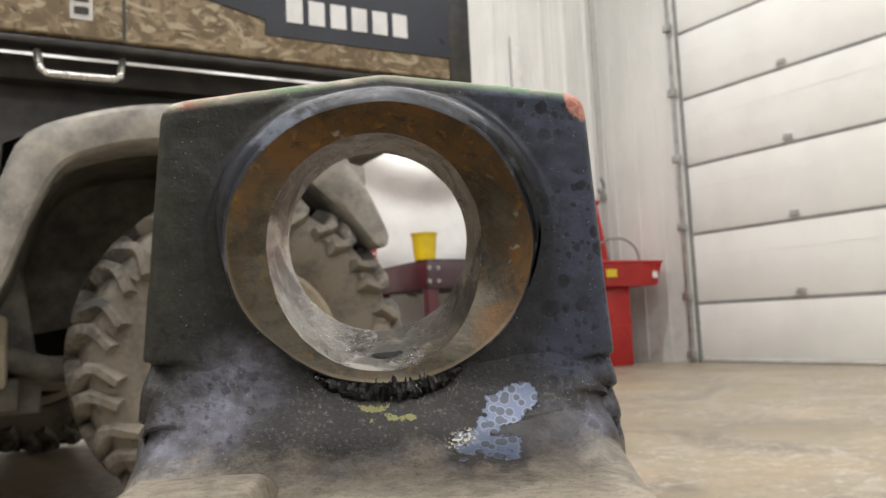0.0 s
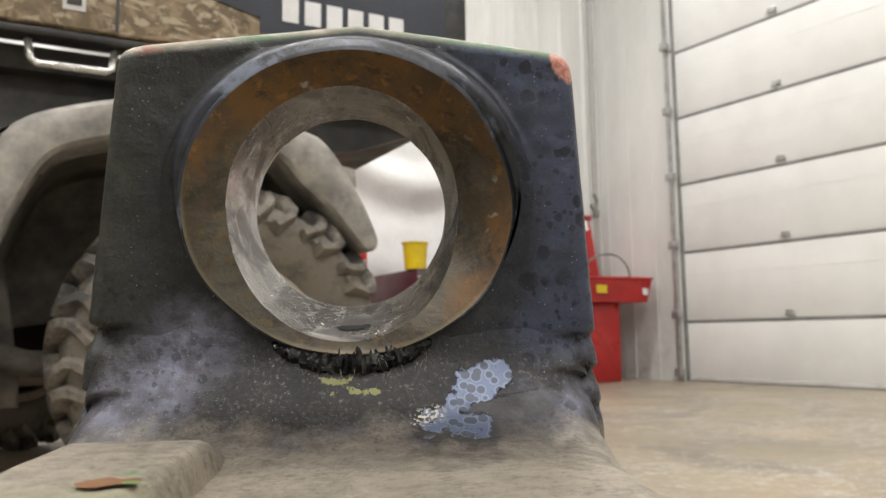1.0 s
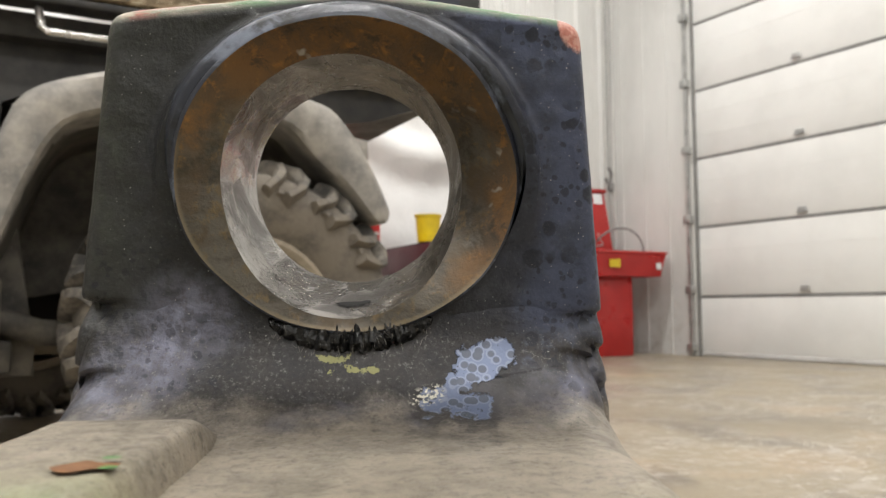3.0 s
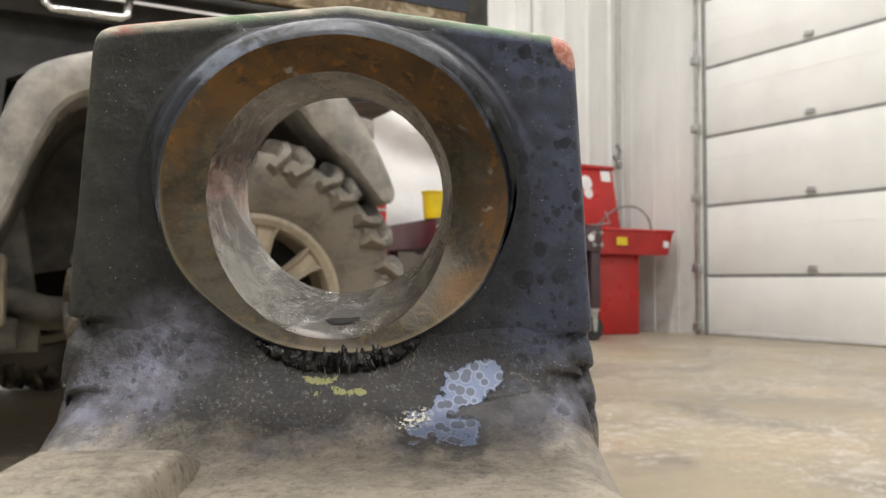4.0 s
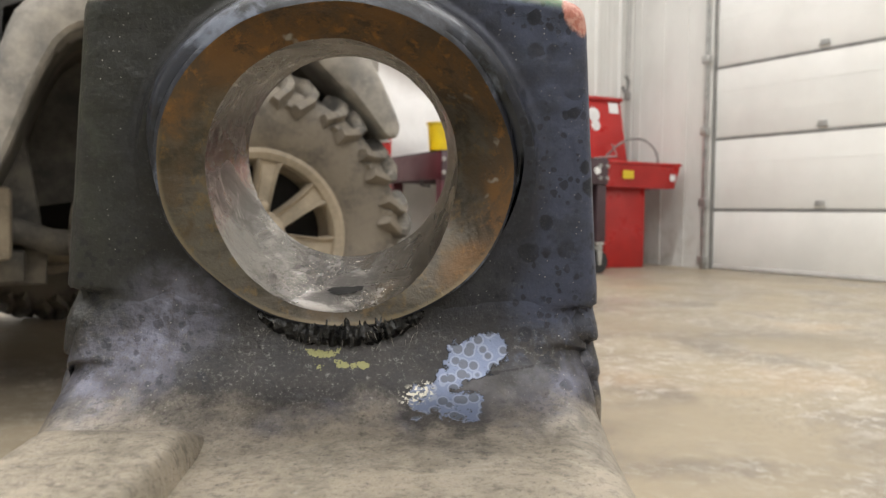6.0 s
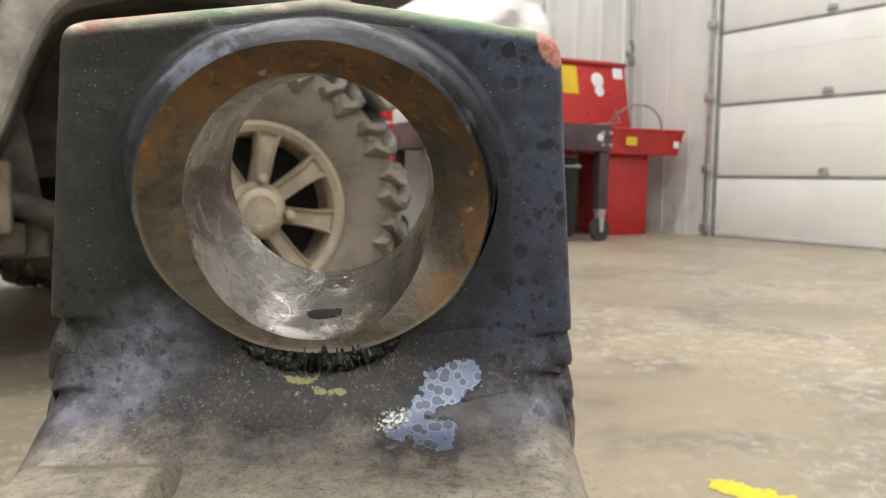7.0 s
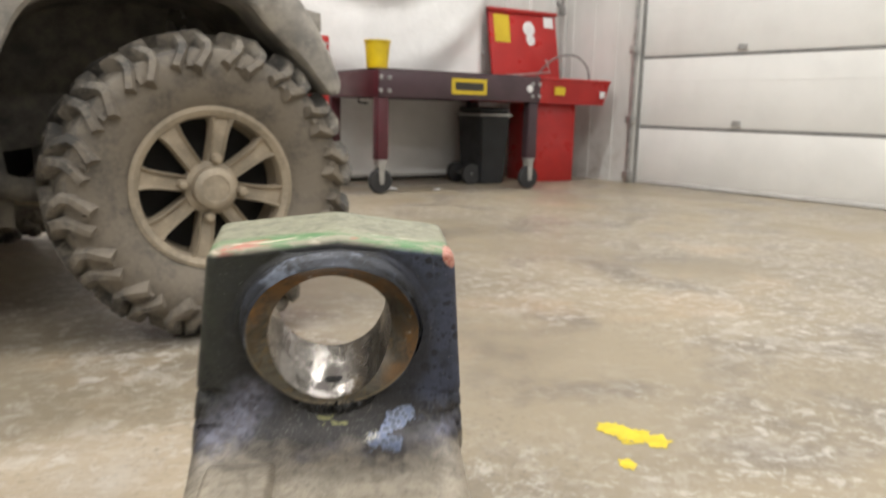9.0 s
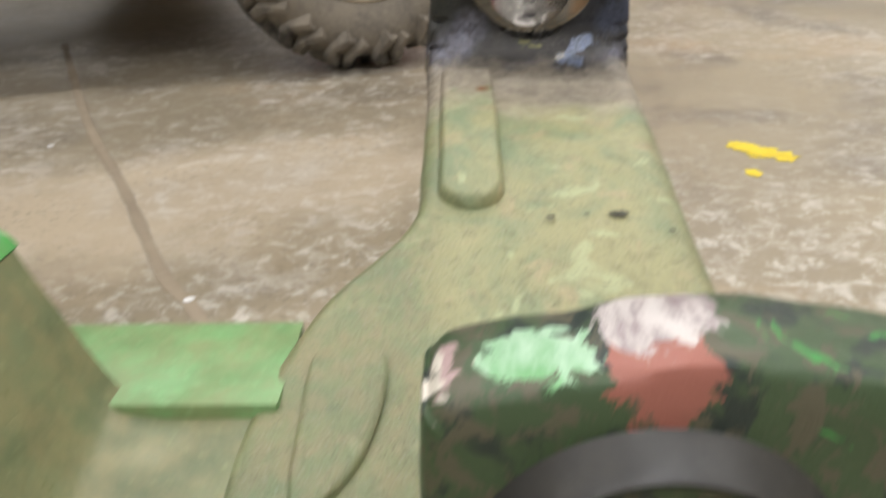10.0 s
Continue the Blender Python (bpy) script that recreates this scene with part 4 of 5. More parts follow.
def wheel(parent, m, detailed=True):
    """A mud-caked wheel; its outer side faces -y."""
    w = new("wheel")
    w.parent, w.matrix_local = parent, m
    tagged(w, "muddy all-terrain wheel with a beige alloy rim")
    ty = part("tyre", tyre_mesh(), M_TYRE, w, "chunky mud-covered tyre")
    ty.data.materials.append(M_SIDE)
    for p in ty.data.polygons:
        c = p.center
        r = math.hypot(c.x, c.z)
        if r < 0.30 and abs(c.y) > 0.09:
            p.material_index = 1
    part("rim", revolve([(0.162, -0.04), (0.155, -0.075), (0.160, -0.094), (0.172, -0.102), (0.181, -0.100), (0.184, -0.09), (0.178, 0.09), (0.150, 0.08), (0.145, 0.0), (0.162, -0.04)], 64), M_RIM, w)
    # flat black disc: the shade between the spokes as colour
    part("rim_shade", capped([(0.158, -0.012), (0.158, -0.004)], 40), M_HOLE_SHADE, w, "black disc painting the shade behind the spokes")
    for i in range(8):
        a = 360 / 8 * i + 36
        bm = bmesh.new()
        sec = []
        for t, hw, y in ((0.040, 0.0175, -0.074), (0.07, 0.0180, -0.080), (0.11, 0.0190, -0.086), (0.138, 0.0215, -0.089), (0.165, 0.031, -0.090)):
            sec.append([bm.verts.new((t, y + d, s)) for s, d in ((-hw, 0.045), (-hw, 0.003), (-hw * 0.86, -0.006), (-hw * 0.56, 0.005), (hw * 0.56, 0.005), (hw * 0.86, -0.006), (hw, 0.003), (hw, 0.045))])
        for p, q in zip(sec, sec[1:]):
            for k in range(8):
                bm.faces.new((p[k], p[(k + 1) % 8], q[(k + 1) % 8], q[k]))
        bm.faces.new(sec[0]), bm.faces.new(sec[-1])
        part("spoke", bm, M_RIM, w, "", pose(0, 0, 0, 0, -a, 0))
    part("hub_cap", capped([(0.060, -0.05), (0.060, -0.080), (0.048, -0.087), (0.046, -0.110), (0.038, -0.117), (0.030, -0.118), (0.029, -0.115), (0.012, -0.116)], 28), M_RIM, w)
    for i in range(4):
        a = radians(90 * i + 82)
        part("lug_nut", capped([(0.0125, -0.06), (0.0125, -0.092), (0.009, -0.102), (0.004, -0.104)], 8), M_RIM, w, "", pose(0.066 * math.cos(a), 0, 0.066 * math.sin(a)))
    return w


wheel(utv, pose(0.022, 0, TR))
wheel(utv, pose(-0.36, 1.50, TR, 0, 0, 180))


def strip(lines, y_out, y_in, thick):
    """A bent skin between an outer and an inner edge line of (x, z), with thickness."""
    bm = bmesh.new()
    outer, inner = lines
    n = 40
    o, i_ = smooth_line(outer, n), smooth_line(inner, n)
    rows = []
    for (ox, oz), (ix, iz) in zip(o, i_):
        mx, mz = (ox + ix) / 2, (oz + iz) / 2
        rows.append([bm.verts.new(v) for v in ((ox, y_in, oz), (ox, y_out + 0.012, oz), (ox * 0.85 + ix * 0.15, y_out, oz * 0.85 + iz * 0.15), (mx, y_out - 0.004, mz), (ix * 0.9 + ox * 0.1, y_out + 0.002, iz * 0.9 + oz * 0.1), (ix, y_out + 0.012, iz), (ix, y_in, iz))])
    for a, b in zip(rows, rows[1:]):
        for k in range(6):
            bm.faces.new((a[k], a[k + 1], b[k + 1], b[k]))
    bm.faces.new(rows[0]), bm.faces.new(rows[-1])
    return bm


F_OUT = [(-0.57, 0.40), (-0.505, 0.52), (-0.437, 0.66), (-0.392, 0.762), (-0.29, 0.812), (-0.158, 0.842), (0.0, 0.845), (0.14, 0.815), (0.204, 0.788), (0.27, 0.70), (0.32, 0.60), (0.322, 0.572), (0.312, 0.560)]
F_IN = [(-0.468, 0.40), (-0.418, 0.505), (-0.377, 0.618), (-0.326, 0.710), (-0.245, 0.748), (-0.158, 0.765), (-0.03, 0.772), (0.09, 0.755), (0.15, 0.70), (0.217, 0.640), (0.268, 0.585), (0.290, 0.563), (0.305, 0.558)]
part("fender", strip((F_OUT, F_IN), -0.115, 0.02, 0.01), M_FENDER, utv, "dusty grey plastic fender flare")
# inner wheel well and dark underbody
well = bmesh.new()
pts = smooth_line(F_IN, 30)
ra = [well.verts.new((x, -0.08, z + 0.004)) for x, z in pts]
rb = [well.verts.new((x * 0.98, 0.30, z - 0.0)) for x, z in pts]
for i in range(29):
    well.faces.new((ra[i], ra[i + 1], rb[i + 1], rb[i]))
part("wheel_well", well, M_UNDER, utv, "dark muddy wheel well lining")
part("inner_panel", prism([(-1.3, 0.30), (-0.42, 0.26), (-0.40, 0.40), (0.10, 0.48), (0.24, 0.64), (0.20, 0.80), (-1.3, 0.80)], 0.30, 0.33), M_UNDER, utv)
part("skirt", prism([(-1.6, 0.60), (-0.45, 0.56), (-0.43, 0.78), (-0.30, 0.846), (0.10, 0.856), (0.22, 0.80), (0.34, 0.82), (0.56, 0.90), (0.56, 0.948), (-1.6, 0.948)], 0.05, 0.09), M_BLACKP, utv, "black lower side panel in shade")
# carried on to the unseen far side, to deepen the shade beneath
part("bed_floor", box(-1.6, 0.56, 0.0, 1.62, 0.90, 0.95, 0.004), M_BLACKP, utv)
part("rear_beam", box(0.16, 0.262, 0.0, 1.1, 0.685, 0.75, 0.012), M_UNDER, utv)
part("bumper_stub", prism([(0.20, 0.700), (0.275, 0.694), (0.288, 0.705), (0.286, 0.745), (0.20, 0.76)], -0.075, -0.02, bevel=0.004), M_FENDER, utv)
# cargo box side
bed = part("cargo_box_side", prism([(-1.6, 0.962), (0.555, 0.962), (0.555, 1.36), (-1.6, 1.36)], -0.10, -0.05, bevel=0.006), M_CAMO, utv, "camouflage cargo box side panel")
part("lower_rail", box(-1.6, 0.558, -0.09, -0.03, 0.943, 0.9615, 0.006), M_BLACKP, utv)
part("decal", box(0.06, 0.535, -0.1035, -0.1005, 1.012, 1.34), M_NAVY, bed, "navy decal panel", smooth=False)
part("decal", prism([(-0.12, 1.085), (0.06, 1.045), (0.06, 1.34), (-0.12, 1.34)], -0.1035, -0.1005), M_NAVY, bed, "navy decal panel", smooth=False)
for i in range(6):   # plain white bars for the maker's lettering
    x0 = 0.106 + i * 0.050
    part("lettering_bar", box(x0, x0 + 0.036, -0.1056, -0.1037, 1.046, 1.100), M_WHITE, bed, "plain white lettering bar", smooth=False)
part("end_post", box(0.50, 0.562, -0.106, -0.03, 0.93, 1.38, 0.01), M_BLACKP, utv, "dark end post of the cargo box")
part("seam", box(-0.222, -0.216, -0.102, -0.0995, 0.966, 1.35), M_BLACKP, bed, smooth=False)
part("warning_label", box(-0.315, -0.275, -0.103, -0.1005, 0.995, 1.06), M_TRIM, bed, "faded pale label", smooth=False)
part("label_print", box(-0.308, -0.282, -0.1042, -0.1032, 1.03, 1.05), M_INK, bed, "dark bar of print", smooth=False)
part("label_print", box(-0.308, -0.282, -0.1042, -0.1032, 1.005, 1.02), M_INK, bed, "dark bar of print", smooth=False)
# tie-down loops under the box
for hx in (-0.295, 0.29):
    w_ = 0.075 if hx < 0 else 0.045
    part("tie_down", tube([(hx - w_, -0.05, 0.945), (hx - w_, -0.075, 0.93), (hx - w_ * 0.93, -0.085, 0.895), (hx - w_ * 0.8, -0.087, 0.888), (hx + w_ * 0.8, -0.087, 0.888), (hx + w_ * 0.93, -0.085, 0.895), (hx + w_, -0.075, 0.93), (hx + w_, -0.05, 0.945)], 0.0075, 10), M_CHROME, utv, "bright steel tie-down loop")
# frame, side step and bolt ahead of the wheel
part("side_step", prism([(-1.5, 0.43), (-0.47, 0.43), (-0.455, 0.445), (-0.455, 0.47), (-1.5, 0.485)], -0.06, 0.02, bevel=0.005), M_TAN, utv, "mud-caked side step")
part("step_bracket", box(-0.50, -0.42, 0.0, 0.08, 0.30, 0.44, 0.01), M_TAN, utv)
part("bolt", capped([(0.018, -0.03), (0.02, -0.015), (0.012, -0.012), (0.012, 0.03)], 8), M_TAN, utv, "muddy bolt head", pose(-0.455, -0.075, 0.488))
part("frame_rail", tube([(-1.5, 0.12, 0.40), (-0.5, 0.12, 0.38), (-0.35, 0.14, 0.33), (0.0, 0.3, 0.31)], 0.028, 12), M_UNDER, utv)
part("suspension_arm", tube([(-0.5, 0.35, 0.30), (-0.2, 0.2, 0.30), (0.0, 0.08, 0.32)], 0.022, 10), M_TAN, utv)
part("suspension_arm", tube([(-0.45, 0.22, 0.36), (-0.33, 0.14, 0.33), (-0.1, 0.1, 0.30)], 0.02, 10), M_UNDER, utv)
part("axle_shaft", tube([(0.01, 0.06, TR), (0.01, 0.62, TR)], 0.03, 12), M_UNDER, utv)
part("gearbox", box(-0.28, 0.2, 0.42, 0.8, 0.24, 0.50, 0.04, seg=3), M_UNDER, utv)
part("shock_absorber", tube([(0.05, 0.22, 0.40), (0.04, 0.33, 0.78)], 0.03, 12), M_CHROME, utv, "steel shock absorber")
part("side_frame", prism([(-1.6, 0.24), (-0.36, 0.24), (-0.36, 0.30), (-0.40, 0.56), (-1.6, 0.60)], 0.16, 0.20, bevel=0.006), M_UNDER, utv)
for bx_, bz_, w_ in ((-0.50, 0.34, 0.05), (-0.44, 0.28, 0.04), (-0.56, 0.27, 0.035), (-0.62, 0.36, 0.05)):
    part("frame_tab", box(bx_ - w_, bx_ + w_, 0.10, 0.158, bz_ - 0.03, bz_ + 0.035, 0.008), M_TAN if w_ > 0.045 else M_UNDER, utv, "mud-splashed frame tab")
part("skid_plate", box(-1.5, -0.4, 0.25, 1.3, 0.26, 0.29, 0.006), M_UNDER, utv)
part("chassis", box(-1.6, 0.28, 0.34, 1.3, 0.5, 0.88, 0.02), M_UNDER, utv)
# unseen far side and cab, added to block light from under the vehicle
part("cargo_box_side", prism([(-1.6, 0.962), (0.555, 0.962), (0.555, 1.36), (-1.6, 1.36)], 1.57, 1.62, bevel=0.006), M_CAMO, utv, "camouflage cargo box side panel")
part("cab", box(-2.9, -1.62, 0.05, 1.57, 0.45, 1.95, 0.06, seg=3), M_CAMO, utv, "camouflage cab body, out of view")

# ---- marks on the floor ----
def splash(blobs, z, seed, cell=0.004):
    """Sprayed paint as a thin film: cells whose field of overlapping drops is high enough."""
    rnd = random.Random(seed)
    bm, grid = bmesh.new(), {}
    x0, x1 = min(b[0] for b in blobs) - 0.08, max(b[0] for b in blobs) + 0.08
    y0, y1 = min(b[1] for b in blobs) - 0.08, max(b[1] for b in blobs) + 0.08

    def vert(i, j):
        if (i, j) not in grid:
            grid[i, j] = bm.verts.new((x0 + i * cell, y0 + j * cell, z))
        return grid[i, j]
    for i in range(int((x1 - x0) / cell)):
        for j in range(int((y1 - y0) / cell)):
            x, y = x0 + i * cell, y0 + j * cell
            f = max(1 - math.hypot((x - bx) / rx, (y - by) / ry) for bx, by, rx, ry in blobs)
            f += 0.55 * noise.noise(Vector((x * 45, y * 45, seed))) + 0.35 * noise.noise(Vector((x * 130, y * 130, seed)))
            if f > 0.12:
                bm.faces.new((vert(i, j), vert(i + 1, j), vert(i + 1, j + 1), vert(i, j + 1)))
    return bm


spray = thing("paint_mark", pose(0, 0, 0), "yellow marking paint sprayed on the concrete floor", "paint mark")
part("paint_film", splash([(0.350, 1.206, 0.026, 0.026), (0.372, 1.190, 0.030, 0.030), (0.396, 1.174, 0.034, 0.034), (0.422, 1.160, 0.026, 0.030), (0.36, 1.062, 0.018, 0.020)], 0.0012, 5), M_SPRAY, spray, smooth=False)
joint = bmesh.new()
jp = smooth_line([(-1.45, 1.75), (-0.925, 1.099), (-0.652, 0.799), (-0.422, 0.533), (-0.305, 0.424), (0.1, -0.05), (0.6, -0.6)], 60)
jv = []
for i, (x, y) in enumerate(jp):
    w_ = 0.0065 + 0.003 * noise.noise(Vector((i * 0.7, 0, 0)))
    jv.append((joint.verts.new((x - w_, y - w_, 0.0015)), joint.verts.new((x + w_, y + w_, 0.0015))))
for a, b in zip(jv, jv[1:]):
    joint.faces.new((a[0], a[1], b[1], b[0]))
solid("floor_joint", joint, worn("filled_joint", (0.30, 0.245, 0.18), (0.24, 0.195, 0.145), (0.36, 0.30, 0.22), 0.7, 0, 9, 0.15, 60), Matrix(), "brown filled saw joint in the concrete floor", "floor joint", kind="structure", smooth=False)
rnd_f = random.Random(12)
for px, py in ((-0.36, 0.482), (-0.55, 5.05), (-0.25, 5.15), (-0.9, 0.95)):
    bm = bmesh.new()
    bmesh.ops.create_icosphere(bm, subdivisions=2, radius=rnd_f.uniform(0.004, 0.007) * (5 if py > 4 else 1))
    for v in bm.verts:
        v.co = Vector((v.co.x * 1.5, v.co.y, v.co.z * 0.4)) * (1 + 0.4 * noise.noise(v.co * 90))
    low_ = min(v.co.z for v in bm.verts)
    bmesh.ops.translate(bm, verts=bm.verts, vec=(0, 0, -low_))
    solid("debris_chip", bm, M_WHITE, pose(px, py, 0.0, 0, 0, rnd_f.uniform(0, 90)), "small pale chip of debris lying on the floor", "debris", "floor debris")

# ---- the casting in the foreground ----
casting = thing("steel_casting", CAST, "worn green cast steel arm with a scorched bored lug", "machine part")
BX, BH = -0.0055, 0.0115   # the bore's centre on the lug


def lean(x, d, h):
    """From the lug's own axes (x, depth, height) to the casting's: its face leans 7 degrees."""
    return Vector((x, 0.0017 + 0.9928 * d - 0.119 * h, 0.119 * d + 0.9928 * h))


def lug_edge(a, k=1.0):
    """Distance from the bore to the lug's outline in direction a."""
    dx, dz = math.cos(a), math.sin(a)
    best = 1.0
    # left, right, two halves of the roof, bottom: each as a point and an outward normal
    for px, pz, nx_, nz_ in ((-0.069, 0.05, -1, 0.115), (0.060, 0.05, 1, 0.088), (-0.002, 0.0632, -0.115, 1), (-0.002, 0.0632, 0.125, 1), (0, -0.068, 0, -1)):
        den = dx * nx_ + dz * nz_
        if den > 1e-6:
            best = min(best, ((px - BX) * nx_ + (pz - BH) * nz_) / den)
    return best


# torch bites low on both edges: place, width below the lip, depth
BITES = ((-0.0765, -0.0225, 0.0050, 0.0070), (-0.0785, -0.0405, 0.0045, 0.0062), (0.0655, -0.0265, 0.0040, 0.0040), (0.0665, -0.0365, 0.0044, 0.0052), (0.0670, -0.0470, 0.0030, 0.0022))


def bites(x, h):
    """How far the bites move a point at the edge, inwards and back: a sharp lip above, running out below."""
    dx = dd = 0.0
    for ex, eh, s, dep in BITES:
        v = (h - eh) / (0.0009 if h > eh else s)
        g = math.exp(-v * v - ((x - ex) / 0.0085) ** 2)
        dx += math.copysign(dep * 0.08 * g, -ex)
        dd += dep * g
    return dx, dd


RX, RH = -0.0042, 0.0110   # the mouth's centre


def rim_r(a):
    """The mouth is wider than high, ground flatter below on one side."""
    d = math.atan2(math.sin(a + 2.40), math.cos(a + 2.40))
    u = math.atan2(math.sin(a - 0.45), math.cos(a - 0.45))
    return 0.0436 + 0.0023 * math.cos(2 * a) - 0.0009 * math.exp(-(d / 0.35) ** 2) - 0.0008 * math.exp(-(u / 0.3) ** 2) + 0.00012 * math.sin(9 * a + 1)


def rim_d(a):
    """How far the mouth stands before the face: most above, hardly at the sides."""
    return -0.0035 - 0.0105 * max(0.0, math.sin(a)) ** 1.5 + 0.003 * math.cos(a) * min(1.0, 1.2 - abs(math.sin(a)))


def boss_side(a):
    """1 above, where the boss leaves the face as a cone, 0 below, where it is undercut."""
    w = max(0.0, min(1.0, 0.5 + 0.9 * math.sin(a)))
    return w * w * (3 - 2 * w)


def bore_edge(a):
    """Depth at which the chamfer ends and the bore begins."""
    return -0.0035 + 0.0155 * max(0.0, math.cos(a - 0.05)) ** 3 - 0.0005 * math.sin(a)


def bore_r(a, d):
    """The bore, worn oval towards the bottom of its mouth."""
    k = max(0.0, min(1.0, 1 - d / 0.062))
    return 0.0328 + 0.0052 * max(0.0, -math.sin(a)) ** 2 * k ** 1.3


def lug_mesh(thick, scale=1.0, dents=True):
    bm = bmesh.new()
    n, m_ = 480, 34
    raw = [lug_edge(2 * math.pi * i / n) for i in range(n)]
    r_out = [sum(raw[(i + j) % n] * w for j, w in zip(range(-6, 7, 2), (1, 2, 4, 6, 4, 2, 1))) / 20 for i in range(n)]
    rows = []

    def at(i, t, d, inset):
        a = 2 * math.pi * i / n
        r0, r = rim_r(a) + 0.0002 + 0.003 * boss_side(a), r_out[i] - inset
        x0, h0 = RX + r0 * math.cos(a), RH + r0 * math.sin(a)
        x, h = x0 + (BX + r * math.cos(a) - x0) * t, h0 + (BH + r * math.sin(a) - h0) * t
        if dents and t > 0.6:
            dx, dd = bites(x, h)
            x, d = x + dx, d + dd
        if d < 0.001 and t < 1:   # the face swells softly into the boss
            e = max(0.0, min(1.0, (math.hypot(x - RX, h - RH) - rim_r(a) - 0.0052) / 0.0042))
            d -= 0.0046 * boss_side(a) * (1 - e) ** 2
        nz = 0.0007 * noise.noise(Vector((x, d, h)) * 55) + 0.0003 * noise.noise(Vector((x, d, h)) * 190)
        v = lean(x * scale, d + nz, h * scale)
        return bm.verts.new(v)
    for j in range(m_ + 1):
        t = j / m_
        rows.append([at(i, t, 0.0, 0.005) for i in range(n)])
    for q in range(1, 5):   # rounded front edge
        a = q / 4 * math.pi / 2
        rows.append([at(i, 1, 0.005 * (1 - math.cos(a)), 0.005 * (1 - math.sin(a))) for i in range(n)])
    for q in range(1, 8):
        rows.append([at(i, 1, 0.005 + (thick - 0.009) * q / 7, 0) for i in range(n)])
    rows.append([at(i, 1, thick - 0.001, 0.0015) for i in range(n)])
    rows.append([at(i, 1, thick, 0.004) for i in range(n)])
    rows.append([at(i, 0, thick, 0.004) for i in range(n)])
    for a, b in zip(rows, rows[1:]):
        for i in range(n):
            bm.faces.new((a[i], a[(i + 1) % n], b[(i + 1) % n], b[i]))
    return bm


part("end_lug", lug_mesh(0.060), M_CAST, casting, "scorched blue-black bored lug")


def turned(rows_of, name, material, label, n=192):
    """A turned part of the boss: rows_of(angle) gives its points as (x, depth, height)."""
    bm = bmesh.new()
    cols = []
    for i in range(n):
        a = 2 * math.pi * i / n
        cols.append([bm.verts.new(lean(*p)) for p in rows_of(a)])
    for i in range(n):
        p, q = cols[i], cols[(i + 1) % n]
        for j in range(len(p) - 1):
            bm.faces.new((p[j], q[j], q[j + 1], p[j + 1]))
    return part(name, bm, material, casting, label)


def mouth(a, dr, d):
    w = 0.00035 * noise.noise(Vector((math.cos(a) * 4, math.sin(a) * 4, d * 160)))
    r = rim_r(a) + dr + w * 0.5
    return (RX + r * math.cos(a), d + w, RH + r * math.sin(a))


def collar_rows(a):
    w, d0 = boss_side(a), rim_d(a)
    above = ((-0.0004, d0), (0.0004, d0 + 0.0003), (0.0011, d0 + 0.0012), (0.0028, d0 * 0.72 - 0.0013), (0.0044, d0 * 0.45 - 0.0026), (0.0054, -0.0046), (0.0058, -0.0043))
    below = ((-0.0004, d0), (0.0002, d0 + 0.0004), (0.0003, d0 + 0.0013), (-0.0002, d0 + 0.003), (-0.001, d0 + 0.005), (-0.002, d0 + 0.0075), (-0.003, d0 + 0.011))
    return [mouth(a, p[0] * w + q[0] * (1 - w), p[1] * w + q[1] * (1 - w)) for p, q in zip(above, below)]


def bore_point(a, d):
    w = 0.00022 * noise.noise(Vector((math.cos(a) * 5, math.sin(a) * 5, d * 70)))
    r = bore_r(a, d) + w
    return (BX + r * math.cos(a), d, BH + r * math.sin(a))


def chamfer_rows(a):
    p, q = mouth(a, -0.0004, rim_d(a)), bore_point(a, max(bore_edge(a), rim_d(a) + 0.0012))
    rows = []
    for j in range(9):
        t = j / 8
        b = 0.0009 * math.sin(math.pi * t) * (0.6 + 0.4 * math.sin(a))       # a little hollow
        rows.append((p[0] + (q[0] - p[0]) * t + b * math.cos(a), p[1] + (q[1] - p[1]) * t ** 1.15, p[2] + (q[2] - p[2]) * t + b * math.sin(a)))
    return rows


def bore_rows(a):
    d0 = max(bore_edge(a), rim_d(a) + 0.0012)
    rows = [bore_point(a, d0 + (0.0560 - d0) * (j / 20)) for j in range(21)]
    for dr, d in ((0.0006, 0.0575), (0.0022, 0.0592), (0.006, 0.0600), (0.011, 0.0598)):
        rows.append((BX + (0.0328 + dr) * math.cos(a), d, BH + (0.0328 + dr) * math.sin(a)))
    return rows


turned(collar_rows, "collar", M_COLLAR, "blued steel collar round the bore")
turned(chamfer_rows, "chamfer", M_RUST, "rust-brown worn chamfer")
turned(bore_rows, "bore", M_BORE, "bright worn steel bore")


def oil_hole():
    """The slot worn into the floor of the bore, flat, its shade painted black."""
    bm = bmesh.new()
    vs = []
    for i in range(48):
        b = 2 * math.pi * i / 48
        w = 1 + 0.3 * noise.noise(Vector((math.cos(b) * 2, math.sin(b) * 2, 4))) + 0.3 * noise.noise(Vector((math.cos(b) * 9, math.sin(b) * 9, 1)))
        p = bore_point(radians(-88) + 0.14 * w * math.cos(b), 0.0165 + 0.0036 * w * math.sin(b))
        vs.append(bm.verts.new(lean(p[0], p[1], p[2] + 0.0002)))
    bm.faces.new(vs)
    bmesh.ops.triangulate(bm, faces=bm.faces)
    return bm


part("oil_hole", oil_hole(), M_HOLE_SHADE, casting, "black oil hole in the bore")

